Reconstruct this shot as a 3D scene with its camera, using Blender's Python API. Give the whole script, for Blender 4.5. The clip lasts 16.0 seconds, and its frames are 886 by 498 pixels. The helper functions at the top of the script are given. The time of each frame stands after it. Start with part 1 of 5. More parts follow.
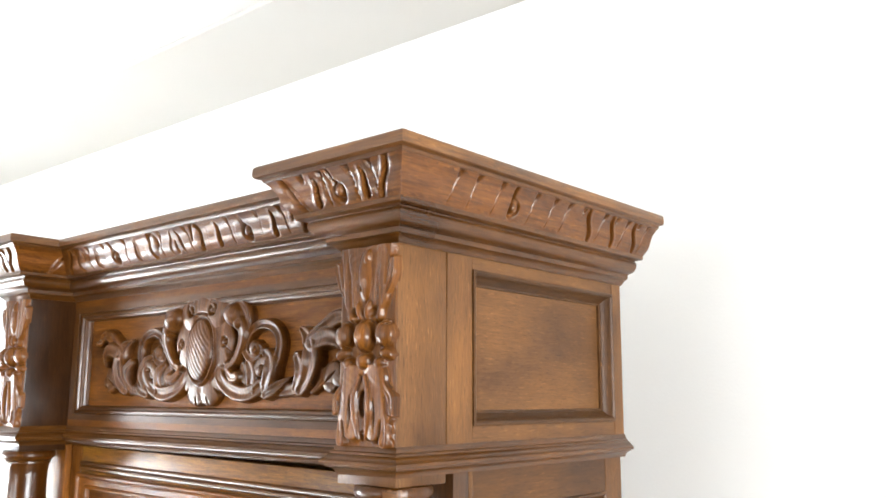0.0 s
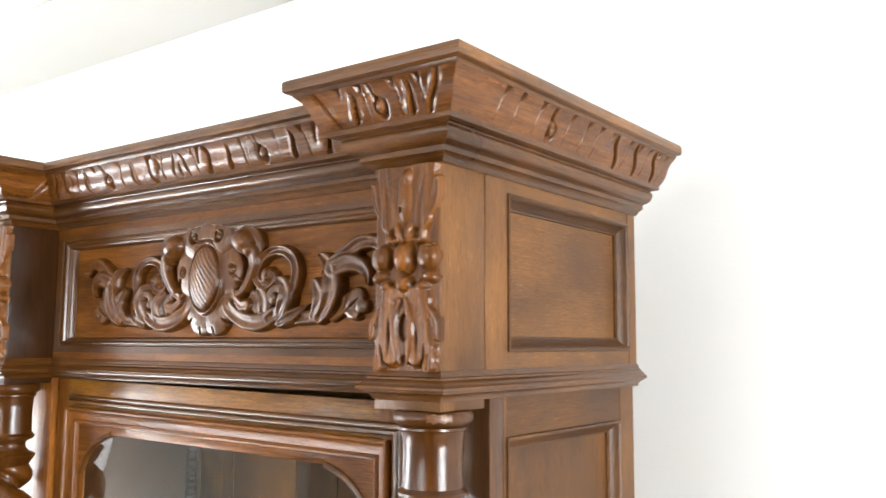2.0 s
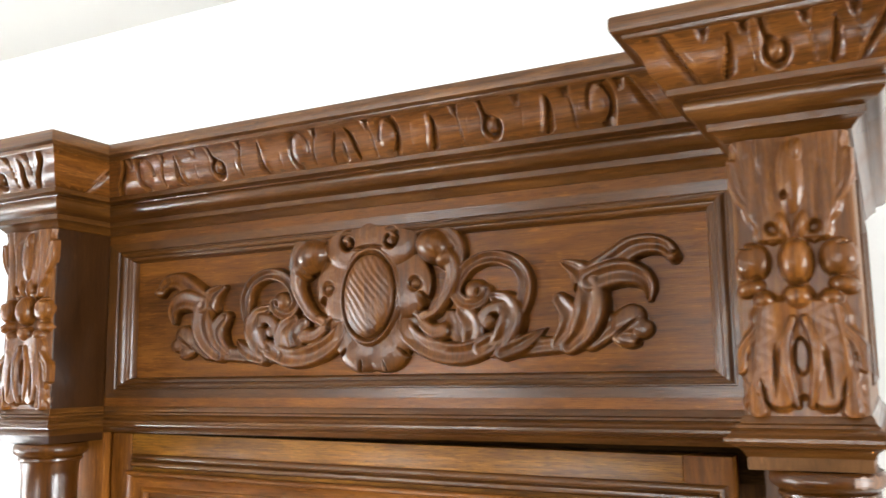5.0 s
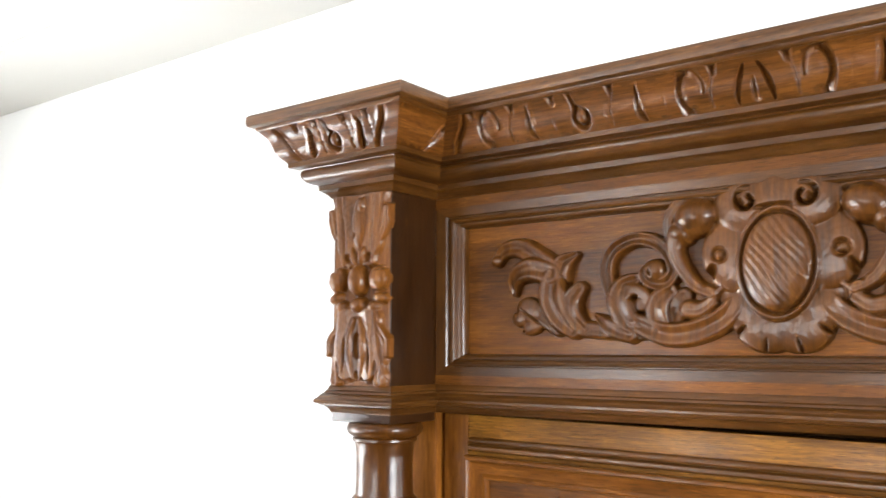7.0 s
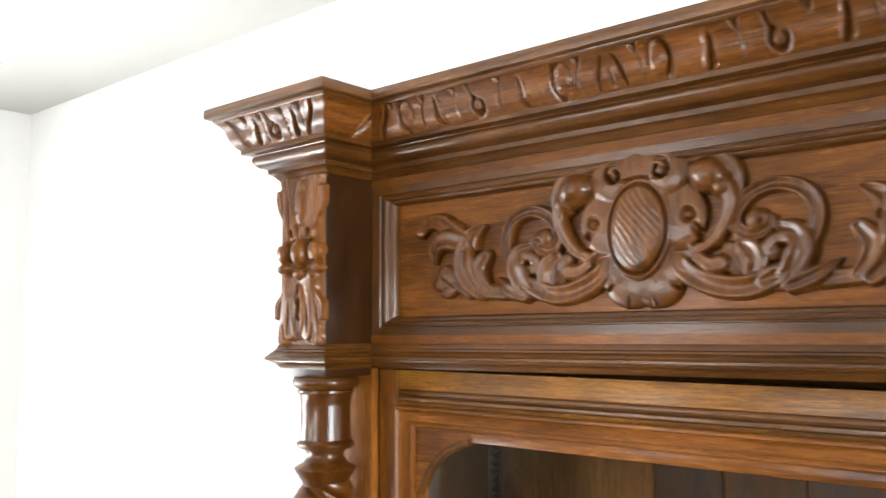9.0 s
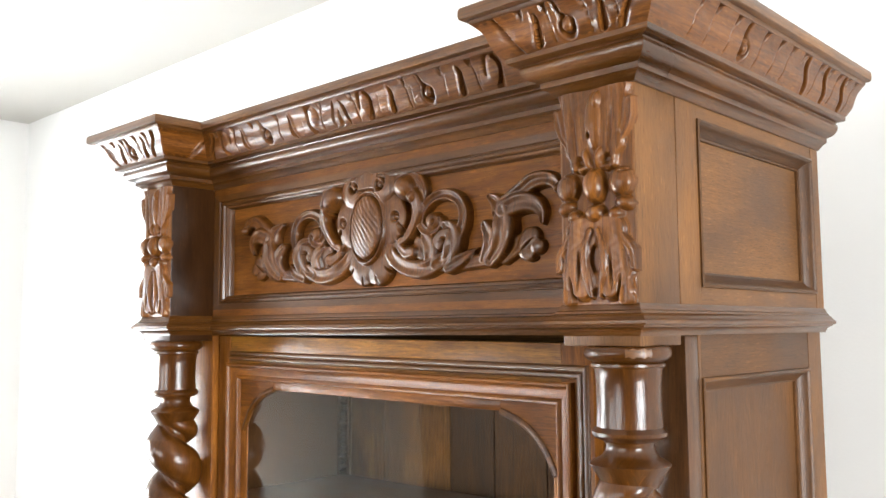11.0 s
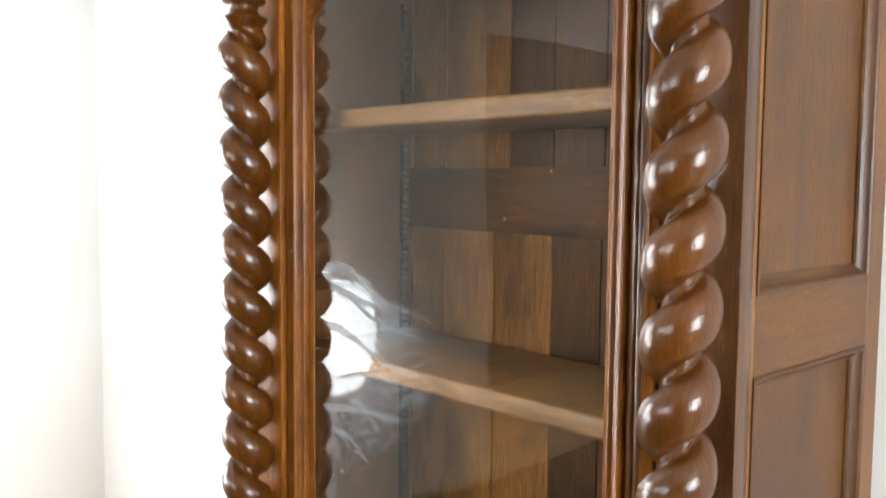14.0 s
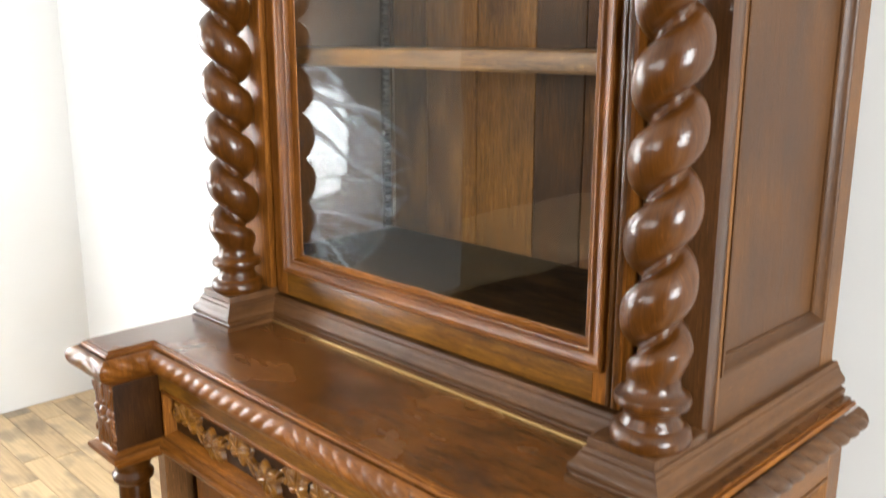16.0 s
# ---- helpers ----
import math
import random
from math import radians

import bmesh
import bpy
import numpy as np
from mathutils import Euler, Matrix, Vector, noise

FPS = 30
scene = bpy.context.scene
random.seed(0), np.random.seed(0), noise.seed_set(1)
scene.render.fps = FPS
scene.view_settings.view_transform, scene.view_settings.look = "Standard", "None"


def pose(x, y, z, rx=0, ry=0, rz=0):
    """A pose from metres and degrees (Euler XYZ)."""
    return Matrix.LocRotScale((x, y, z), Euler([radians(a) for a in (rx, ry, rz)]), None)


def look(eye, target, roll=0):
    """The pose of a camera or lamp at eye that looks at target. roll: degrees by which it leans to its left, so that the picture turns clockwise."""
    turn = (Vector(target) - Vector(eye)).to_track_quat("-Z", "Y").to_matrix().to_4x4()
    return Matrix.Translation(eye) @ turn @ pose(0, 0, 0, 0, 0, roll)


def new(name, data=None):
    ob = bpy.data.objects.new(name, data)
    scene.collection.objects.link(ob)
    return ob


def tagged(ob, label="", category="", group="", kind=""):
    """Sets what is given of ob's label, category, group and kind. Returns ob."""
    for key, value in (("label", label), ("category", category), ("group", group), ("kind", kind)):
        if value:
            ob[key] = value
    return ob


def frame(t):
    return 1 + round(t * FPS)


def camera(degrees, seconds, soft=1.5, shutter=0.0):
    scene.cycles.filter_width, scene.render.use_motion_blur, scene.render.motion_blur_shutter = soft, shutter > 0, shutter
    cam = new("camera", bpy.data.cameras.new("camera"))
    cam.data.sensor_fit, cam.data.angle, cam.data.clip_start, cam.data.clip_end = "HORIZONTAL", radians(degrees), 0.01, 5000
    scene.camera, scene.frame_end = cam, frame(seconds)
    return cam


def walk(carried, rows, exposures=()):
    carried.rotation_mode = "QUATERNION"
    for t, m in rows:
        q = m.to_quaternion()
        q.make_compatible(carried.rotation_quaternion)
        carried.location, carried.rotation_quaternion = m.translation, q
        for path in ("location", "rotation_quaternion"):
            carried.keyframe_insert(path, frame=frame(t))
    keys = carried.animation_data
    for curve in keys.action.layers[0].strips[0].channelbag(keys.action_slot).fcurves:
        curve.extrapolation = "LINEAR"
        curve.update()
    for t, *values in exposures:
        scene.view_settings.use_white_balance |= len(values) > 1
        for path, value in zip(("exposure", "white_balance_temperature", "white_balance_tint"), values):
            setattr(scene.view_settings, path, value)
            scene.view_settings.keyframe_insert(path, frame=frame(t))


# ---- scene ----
cam = camera(53.90, 16.0, soft=1.5, shutter=0.4)
PATH = [
    (0, (0.9714, -0.9816, 2.0583), (-0.3149, 0.5128, 2.3930), 0.24),
    (0.5, (0.9622, -0.9758, 2.0508), (-0.2977, 0.5536, 2.3217), 0.70),
    (1, (0.9484, -0.9724, 2.0503), (-0.2881, 0.5807, 2.2926), 0.79),
    (1.5, (0.9232, -0.9891, 2.0474), (-0.2877, 0.5852, 2.2829), 0.46),
    (2, (0.8779, -1.0202, 2.0383), (-0.3061, 0.5774, 2.2522), 0.29),
    (2.5, (0.8122, -1.0387, 2.0346), (-0.3766, 0.5525, 2.2688), 0.37),
    (3, (0.7331, -1.0238, 2.0373), (-0.3933, 0.6141, 2.2575), -0.27),
    (3.2, (0.7032, -1.0202, 2.0350), (-0.3644, 0.6555, 2.2634), -0.60),
    (5.3, (0.3863, -1.0246, 2.0466), (-0.5075, 0.7425, 2.3267), -0.85),
    (5.5, (0.3568, -1.0229, 2.0473), (-0.5442, 0.7401, 2.3305), -0.85),
    (6, (0.2886, -1.0094, 2.0503), (-0.7406, 0.6870, 2.3010), -0.39),
    (6.5, (0.2455, -1.0199, 2.0503), (-0.8727, 0.6207, 2.2911), -0.17),
    (7, (0.2069, -1.0312, 2.0470), (-0.9985, 0.5479, 2.2784), 0.12),
    (7.5, (0.1918, -1.0276, 2.0468), (-1.0685, 0.5106, 2.2597), 0.00),
    (8, (0.1962, -1.0188, 2.0425), (-1.0616, 0.5224, 2.2488), -0.06),
    (8.5, (0.2584, -1.0235, 2.0367), (-1.0462, 0.4801, 2.2292), -0.12),
    (9, (0.3771, -1.0347, 2.0220), (-0.9214, 0.4736, 2.2196), -0.30),
    (9.5, (0.5123, -1.0281, 2.0138), (-0.7799, 0.4870, 2.2010), -0.66),
    (9.7, (0.5634, -1.0303, 2.0069), (-0.7139, 0.4973, 2.1942), -0.44),
    (11.8, (0.8358, -1.0363, 1.9783), (-0.6282, 0.3218, 2.0885), 0.80),
    (12, (0.8303, -1.0303, 1.9537), (-0.6435, 0.3201, 2.0188), 1.15),
    (12.5, (0.8315, -1.0292, 1.8496), (-0.6234, 0.3431, 1.8641), 1.62),
    (13, (0.8310, -1.0299, 1.7746), (-0.6242, 0.3414, 1.7311), 0.84),
    (13.5, (0.8202, -1.0386, 1.7157), (-0.6552, 0.3094, 1.6374), 0.34),
    (14, (0.8085, -1.0458, 1.6404), (-0.6599, 0.3029, 1.4836), 0.50),
    (14.5, (0.8032, -1.0498, 1.5864), (-0.6368, 0.3049, 1.2846), -0.06),
    (15, (0.8055, -1.0597, 1.5339), (-0.6298, 0.2834, 1.1655), -0.09),
    (15.5, (0.8029, -1.0674, 1.4638), (-0.6154, 0.2897, 1.0807), 0.07),
    (16, (0.8097, -1.0744, 1.3865), (-0.5772, 0.2895, 0.9213), 0.06),
]
walk(cam, [(t, look(eye, target, roll)) for t, eye, target, roll in PATH])

# ---- light and exposure ----
scene.view_settings.exposure = 0.0
world = bpy.data.worlds.new("sky")
scene.world = world
world.use_nodes = True
wn = world.node_tree
sky = wn.nodes.new("ShaderNodeTexSky")
sky.sky_type, sky.sun_disc, sky.sun_elevation, sky.sun_rotation = "NISHITA", False, radians(35), radians(250)
wn.links.new(sky.outputs[0], wn.nodes["Background"].inputs[0])
wn.nodes["Background"].inputs[1].default_value = 0.08


def window_light(name, size_x, size_y, m, watts, colour):
    lamp = bpy.data.lights.new(name, "AREA")
    lamp.shape, lamp.size, lamp.size_y = "RECTANGLE", size_x, size_y
    lamp.energy, lamp.color = watts, colour
    ob = new(name, lamp)
    ob.matrix_world = m
    return ob


# room: back wall y 0.25, left wall x -2.57 up to y -3.0, right wall x 4.2, front wall y -6.2, ceiling 2.785
XL, XR, YB, YF, ZC = -2.57, 4.2, 0.25, -6.2, 2.785
DAY = (0.93, 0.97, 1.0)
window_light("window_light", 0.65, 1.20, look((XL - 0.05, -1.25, 1.60), (0, -1.25, 1.60)), 118, DAY)
window_light("window_light", 1.60, 1.50, look((-0.15, YF - 0.05, 1.80), (-0.15, 0, 1.80)), 130, DAY)
window_light("window_light", 1.20, 1.20, look((-2.95, YF - 0.05, 1.95), (-2.95, 0, 1.95)), 120, DAY)
window_light("window_light", 1.60, 1.50, look((XR + 0.05, -1.60, 1.60), (0, -1.60, 1.60)), 345, DAY)

# ---- materials ----
def material(name):
    m = bpy.data.materials.new(name)
    m.use_nodes = True
    return m, m.node_tree.nodes, m.node_tree.links, m.node_tree.nodes["Principled BSDF"]


def ramp(nodes, stops):
    r = nodes.new("ShaderNodeValToRGB")
    e = r.color_ramp.elements
    while len(e) < len(stops):
        e.new(0.5)
    for k, (p, c) in enumerate(stops):
        e[k].position, e[k].color = p, (*c, 1)
    return r


def wood(name, dark, mid, light, rough=0.34, coat=0.35, pores=0.5, figure=1.0, gloss=0.4, facet=0.0, vary=0.12, polish=0.17, grain=1.0):
    """Varnished wood; the grain runs along u of the mesh's map, in metres."""
    m, n, l, b = material(name)
    uv = n.new("ShaderNodeUVMap")
    info = n.new("ShaderNodeObjectInfo")
    shift = n.new("ShaderNodeVectorMath")
    shift.operation = "MULTIPLY_ADD"
    l.new(info.outputs["Random"], shift.inputs[0])
    shift.inputs[1].default_value = (3.1, 2.3, 9.7)
    l.new(uv.outputs[0], shift.inputs[2])

    def tex(along, across, detail, dist=0.0, roughness=0.55):
        mp = n.new("ShaderNodeMapping")
        mp.inputs["Scale"].default_value = (along, across, 1.0)
        l.new(shift.outputs[0], mp.inputs[0])
        t = n.new("ShaderNodeTexNoise")
        t.inputs["Scale"].default_value, t.inputs["Detail"].default_value = 1.0, detail
        t.inputs["Distortion"].default_value, t.inputs["Roughness"].default_value = dist, roughness
        l.new(mp.outputs[0], t.inputs["Vector"])
        return t

    broad = tex(8 * grain, 85 * grain, 4, 1.4)
    fibre = tex(26, 420, 5, 0.3)
    pore = tex(85, 1100, 2, 0.0)
    cloud = tex(6, 11, 3, 0.3)
    mixv = n.new("ShaderNodeMix")
    mixv.data_type = "FLOAT"
    mixv.inputs[0].default_value = 0.56
    l.new(broad.outputs[0], mixv.inputs[2])
    l.new(fibre.outputs[0], mixv.inputs[3])
    cr = ramp(n, [(0.5 - 0.19 * figure, dark), (0.5, mid), (0.5 + 0.21 * figure, light)])
    l.new(mixv.outputs[0], cr.inputs[0])
    pr = ramp(n, [(0.34, (1 - pores,) * 3), (0.46, (1, 1, 1))])
    l.new(pore.outputs[0], pr.inputs[0])

    def times(c1, c2):
        mul = n.new("ShaderNodeMix")
        mul.data_type, mul.blend_type = "RGBA", "MULTIPLY"
        mul.inputs[0].default_value = 1.0
        l.new(c1, mul.inputs[6])
        l.new(c2, mul.inputs[7])
        return mul.outputs[2]

    tone = ramp(n, [(0.30, (0.55, 0.52, 0.50)), (0.50, (0.98, 0.98, 0.98)), (0.70, (1.36, 1.36, 1.30))])
    l.new(cloud.outputs[0], tone.inputs[0])
    speck = tex(70, 520, 3, 0.4)
    worn = ramp(n, [(0.60, (1, 1, 1)), (0.70, (1.55, 1.62, 1.7))])
    l.new(speck.outputs[0], worn.inputs[0])
    each = ramp(n, [(0.0, (1 - vary,) * 3), (1.0, (1 + vary,) * 3)])
    l.new(info.outputs["Random"], each.inputs[0])
    l.new(times(times(times(cr.outputs[0], pr.outputs[0]), tone.outputs[0]), times(each.outputs[0], worn.outputs[0])), b.inputs["Base Color"])
    rr = n.new("ShaderNodeMapRange")
    rr.inputs["From Min"].default_value, rr.inputs["From Max"].default_value = 0.3, 0.7
    rr.inputs["To Min"].default_value, rr.inputs["To Max"].default_value = rough * 0.8, rough * 1.3
    l.new(cloud.outputs[0], rr.inputs[0])
    l.new(rr.outputs[0], b.inputs["Roughness"])
    b.inputs["Specular IOR Level"].default_value = gloss
    b.inputs["Coat Weight"].default_value, b.inputs["Coat Roughness"].default_value = coat, polish
    bump = n.new("ShaderNodeBump")
    bump.inputs["Strength"].default_value, bump.inputs["Distance"].default_value = 0.30, 0.0005
    add = n.new("ShaderNodeMath")
    add.operation = "MULTIPLY_ADD"
    l.new(fibre.outputs[0], add.inputs[0])
    add.inputs[1].default_value = 0.6
    l.new(pore.outputs[0], add.inputs[2])
    height = add.outputs[0]
    if facet:
        tool = tex(110, 110, 2, 0.6)
        add2 = n.new("ShaderNodeMath")
        add2.operation = "MULTIPLY_ADD"
        l.new(tool.outputs[0], add2.inputs[0])
        add2.inputs[1].default_value = 6 * facet
        l.new(height, add2.inputs[2])
        height = add2.outputs[0]
    l.new(height, bump.inputs["Height"])
    l.new(bump.outputs[0], b.inputs["Normal"])
    l.new(bump.outputs[0], b.inputs["Coat Normal"])
    return m


walnut = wood("walnut", (0.0662, 0.0205, 0.0028), (0.1591, 0.0527, 0.0071), (0.2482, 0.0902, 0.0135), rough=0.38, coat=0.18, figure=1.1, pores=0.3, gloss=0.1, polish=0.09)
wood_x, wood_z = (walnut, "x"), (walnut, "z")
gloss_walnut = wood("glossy_walnut_moulding", (0.0347, 0.0114, 0.0019), (0.0832, 0.0293, 0.0048), (0.1297, 0.0501, 0.0088), rough=0.34, coat=0.55, figure=1.7, pores=0.3, gloss=0.14, polish=0.13)
gloss_x, gloss_z = (gloss_walnut, "x"), (gloss_walnut, "z")
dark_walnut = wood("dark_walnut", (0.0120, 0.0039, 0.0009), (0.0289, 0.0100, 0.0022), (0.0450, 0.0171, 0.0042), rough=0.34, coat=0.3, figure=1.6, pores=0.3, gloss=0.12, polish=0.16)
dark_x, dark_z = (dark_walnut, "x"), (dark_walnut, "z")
carved_oak = (wood("carved_golden_walnut", (0.0520, 0.0161, 0.0024), (0.1251, 0.0411, 0.0057), (0.1951, 0.0706, 0.0108), rough=0.34, coat=0.3, pores=0.3, facet=0.03, polish=0.15, gloss=0.15), "z")
carved = wood("carved_walnut", (0.0446, 0.0138, 0.0021), (0.1074, 0.0354, 0.0053), (0.1673, 0.0605, 0.0099), rough=0.38, coat=0.52, pores=0.3, gloss=0.14, polish=0.15, facet=0.02)
wood_carved, band_x, drop_wood = (carved, "z"), (carved, "x"), carved_oak
wood_turned = (wood("turned_walnut", (0.0255, 0.0075, 0.0009), (0.0615, 0.0194, 0.0023), (0.0958, 0.0331, 0.0043), rough=0.34, coat=0.55, gloss=0.10, figure=1.7, polish=0.11, pores=0.25), "z")
oak_x = (wood("golden_oak", (0.0638, 0.0209, 0.0022), (0.1828, 0.0703, 0.0068), (0.3231, 0.1425, 0.0158), figure=1.0, pores=0.5, rough=0.40, grain=0.6, coat=0.2, gloss=0.18, polish=0.14), "x")
rail_x = (wood("worn_rail", (0.0595, 0.0183, 0.0026), (0.1434, 0.0470, 0.0064), (0.2236, 0.0803, 0.0121), figure=1.7, pores=0.45, rough=0.38, coat=0.16, gloss=0.12, polish=0.13), "x")
top_x = (wood("polished_top", (0.0385, 0.0128, 0.0034), (0.1197, 0.0427, 0.0091), (0.1966, 0.0770, 0.0163), rough=0.24, coat=0.35, figure=1.7, pores=0.15, gloss=0.3, polish=0.16), "x")
edge_x = (wood("worn_walnut_edge", (0.0478, 0.0168, 0.0035), (0.1125, 0.0426, 0.0085), (0.1921, 0.0813, 0.0188), rough=0.42, coat=0.3, polish=0.2), "x")
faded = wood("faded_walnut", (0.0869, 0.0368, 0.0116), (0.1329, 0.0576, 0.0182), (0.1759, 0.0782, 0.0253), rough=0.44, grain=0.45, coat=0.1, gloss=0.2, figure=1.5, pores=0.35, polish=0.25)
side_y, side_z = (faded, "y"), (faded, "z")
# panels and rails below the frieze, side mouldings and base: darker than stiles
deep_side = wood("deep_brown_side_walnut", (0.0471, 0.0191, 0.0056), (0.0704, 0.0291, 0.0086), (0.0969, 0.0413, 0.0125), rough=0.42, grain=0.5, coat=0.12, gloss=0.2, figure=1.4, pores=0.35, polish=0.22)
shadow_stile_walnut = wood("polished_shadow_stile_walnut", (0.0300, 0.0110, 0.0030), (0.0560, 0.0215, 0.0060), (0.0820, 0.0330, 0.0100), rough=0.4, coat=0.6, gloss=0.15, pores=0.3, polish=0.05)
low_y, low_z = (deep_side, "y"), (deep_side, "z")
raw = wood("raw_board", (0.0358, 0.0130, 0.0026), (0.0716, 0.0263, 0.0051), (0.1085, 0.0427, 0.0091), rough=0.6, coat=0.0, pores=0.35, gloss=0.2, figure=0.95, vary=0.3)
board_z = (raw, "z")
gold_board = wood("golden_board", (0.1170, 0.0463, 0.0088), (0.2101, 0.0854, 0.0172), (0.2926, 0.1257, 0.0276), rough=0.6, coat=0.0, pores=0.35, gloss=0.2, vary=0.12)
board_x = (wood("shelf_board", (0.1075, 0.0439, 0.0099), (0.2061, 0.0902, 0.0210), (0.2957, 0.1411, 0.0364), rough=0.5, coat=0.1, pores=0.6), "x")
# shade inside the cabinet is put into these two dark board colours
inside_x = (wood("dark_inside_board", (0.0060, 0.0028, 0.0009), (0.0220, 0.0100, 0.0031), (0.0550, 0.0260, 0.0085), rough=0.7, coat=0.0, gloss=0.0), "x")
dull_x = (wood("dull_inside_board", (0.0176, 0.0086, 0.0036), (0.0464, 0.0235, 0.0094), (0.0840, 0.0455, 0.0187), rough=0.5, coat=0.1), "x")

brass, bn, bl, bb = material("worn_brass")
bb.inputs["Base Color"].default_value, bb.inputs["Metallic"].default_value, bb.inputs["Roughness"].default_value = (0.42, 0.27, 0.10, 1), 0.8, 0.42

glass, gn, gl_, gb = material("old_wavy_glass")
gb.inputs["Base Color"].default_value = (0.93, 0.95, 0.93, 1)
gb.inputs["Roughness"].default_value, gb.inputs["IOR"].default_value, gb.inputs["Transmission Weight"].default_value = 0.0, 1.42, 1.0
gt = gn.new("ShaderNodeTexCoord")
gw = gn.new("ShaderNodeTexNoise")
gw.inputs["Scale"].default_value, gw.inputs["Detail"].default_value = 5.0, 1.0
gl_.new(gt.outputs["Object"], gw.inputs["Vector"])
gbump = gn.new("ShaderNodeBump")
gbump.inputs["Strength"].default_value, gbump.inputs["Distance"].default_value = 0.18, 0.004
gl_.new(gw.outputs[0], gbump.inputs["Height"])
gl_.new(gbump.outputs[0], gb.inputs["Normal"])


def plaster(name, base, other, scale):
    m, n, l, b = material(name)
    tc = n.new("ShaderNodeTexCoord")
    big = n.new("ShaderNodeTexNoise")
    big.inputs["Scale"].default_value, big.inputs["Detail"].default_value = scale, 4
    l.new(tc.outputs["Object"], big.inputs["Vector"])
    r = ramp(n, [(0.35, base), (0.65, other)])
    l.new(big.outputs[0], r.inputs[0])
    l.new(r.outputs[0], b.inputs["Base Color"])
    fine = n.new("ShaderNodeTexNoise")
    fine.inputs["Scale"].default_value, fine.inputs["Detail"].default_value = 220, 3
    l.new(tc.outputs["Object"], fine.inputs["Vector"])
    bump = n.new("ShaderNodeBump")
    bump.inputs["Strength"].default_value, bump.inputs["Distance"].default_value = 0.25, 0.001
    l.new(fine.outputs[0], bump.inputs["Height"])
    l.new(bump.outputs[0], b.inputs["Normal"])
    b.inputs["Roughness"].default_value = 0.75
    return m


wall_paint = plaster("white_wall_paint", (0.810, 0.807, 0.788), (0.835, 0.832, 0.815), 1.3)
# unseen far walls, painted dark grey to hold down bounce light
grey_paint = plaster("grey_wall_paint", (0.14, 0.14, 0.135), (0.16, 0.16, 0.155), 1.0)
# darker than the rest of its wall, to dim its reflection
mid_paint = plaster("pale_beige_wall_paint", (0.47, 0.44, 0.39), (0.51, 0.48, 0.43), 1.0)
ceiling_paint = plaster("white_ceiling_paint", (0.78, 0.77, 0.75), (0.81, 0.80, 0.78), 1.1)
ceiling_strip_paint = plaster("off_white_ceiling_strip_paint", (0.57, 0.56, 0.53), (0.60, 0.59, 0.565), 1.1)
trim_paint = plaster("white_gloss_trim", (0.80, 0.80, 0.78), (0.84, 0.84, 0.82), 2.0)


# ---- building tools ----
def finish(bm, crease=38):
    bm.normal_update()
    for f in bm.faces:
        f.smooth = True
    lim = radians(crease)
    for e in bm.edges:
        e.smooth = len(e.link_faces) == 2 and e.calc_face_angle(0) < lim
    return bm


def map_grain(me, axis):
    """A box map in metres with u along the grain."""
    g = "xyz".index(axis)
    uv = me.uv_layers.new(name="UVMap")
    nl, npoly = len(me.loops), len(me.polygons)
    vi, co, tot, no = np.empty(nl, int), np.empty(len(me.vertices) * 3), np.empty(npoly, int), np.empty(npoly * 3)
    me.loops.foreach_get("vertex_index", vi)
    me.vertices.foreach_get("co", co)
    me.polygons.foreach_get("loop_total", tot)
    me.polygons.foreach_get("normal", no)
    co = co.reshape(-1, 3)[vi]
    n = np.repeat(np.abs(no.reshape(-1, 3)).argmax(1), tot)
    o1, o2 = [k for k in range(3) if k != g]
    u = np.where(n == g, co[:, o1] * 0.2, co[:, g])
    v = np.where(n == o1, co[:, o2], co[:, o1]) + 0.37 * n
    uv.data.foreach_set("uv", np.stack([u, v], 1).ravel())


def part(name, bm, mat, parent=None, label="", crease=38):
    me = bpy.data.meshes.new(name)
    finish(bm, crease)
    bm.to_mesh(me)
    bm.free()
    mat, grain = mat if isinstance(mat, tuple) else (mat, "x")
    me.materials.append(mat)
    if not me.uv_layers:
        map_grain(me, grain)
    ob = new(name, me)
    if parent is not None:
        ob.parent = parent
        base = Vector((0, 0, 0))
        up = parent
        while up is not None:
            base += up.location
            up = up.parent
        me.transform(Matrix.Translation(-base))
    if label:
        tagged(ob, label)
    return ob


def thing(name, at, label, category, group="", kind=""):
    return tagged(new(name), label, category, group, kind) if at is None else placed(tagged(new(name), label, category, group, kind), at)


def placed(ob, at):
    ob.location = at
    ob.empty_display_size = 0.1
    return ob


def block(x0, x1, y0, y1, z0, z1, bevel=0.0012, seg=2):
    bm = bmesh.new()
    bmesh.ops.create_cube(bm, size=1)
    for v in bm.verts:
        v.co = ((x0 + x1) / 2 + v.co.x * (x1 - x0), (y0 + y1) / 2 + v.co.y * (y1 - y0), (z0 + z1) / 2 + v.co.z * (z1 - z0))
    if bevel:
        bmesh.ops.bevel(bm, geom=bm.edges[:], offset=bevel, segments=seg, affect="EDGES", profile=0.5)
    return bm


def joined(*bms):
    out = bmesh.new()
    for b in bms:
        me = bpy.data.meshes.new("tmp")
        b.to_mesh(me)
        b.free()
        out.from_mesh(me)
        bpy.data.meshes.remove(me)
    return out


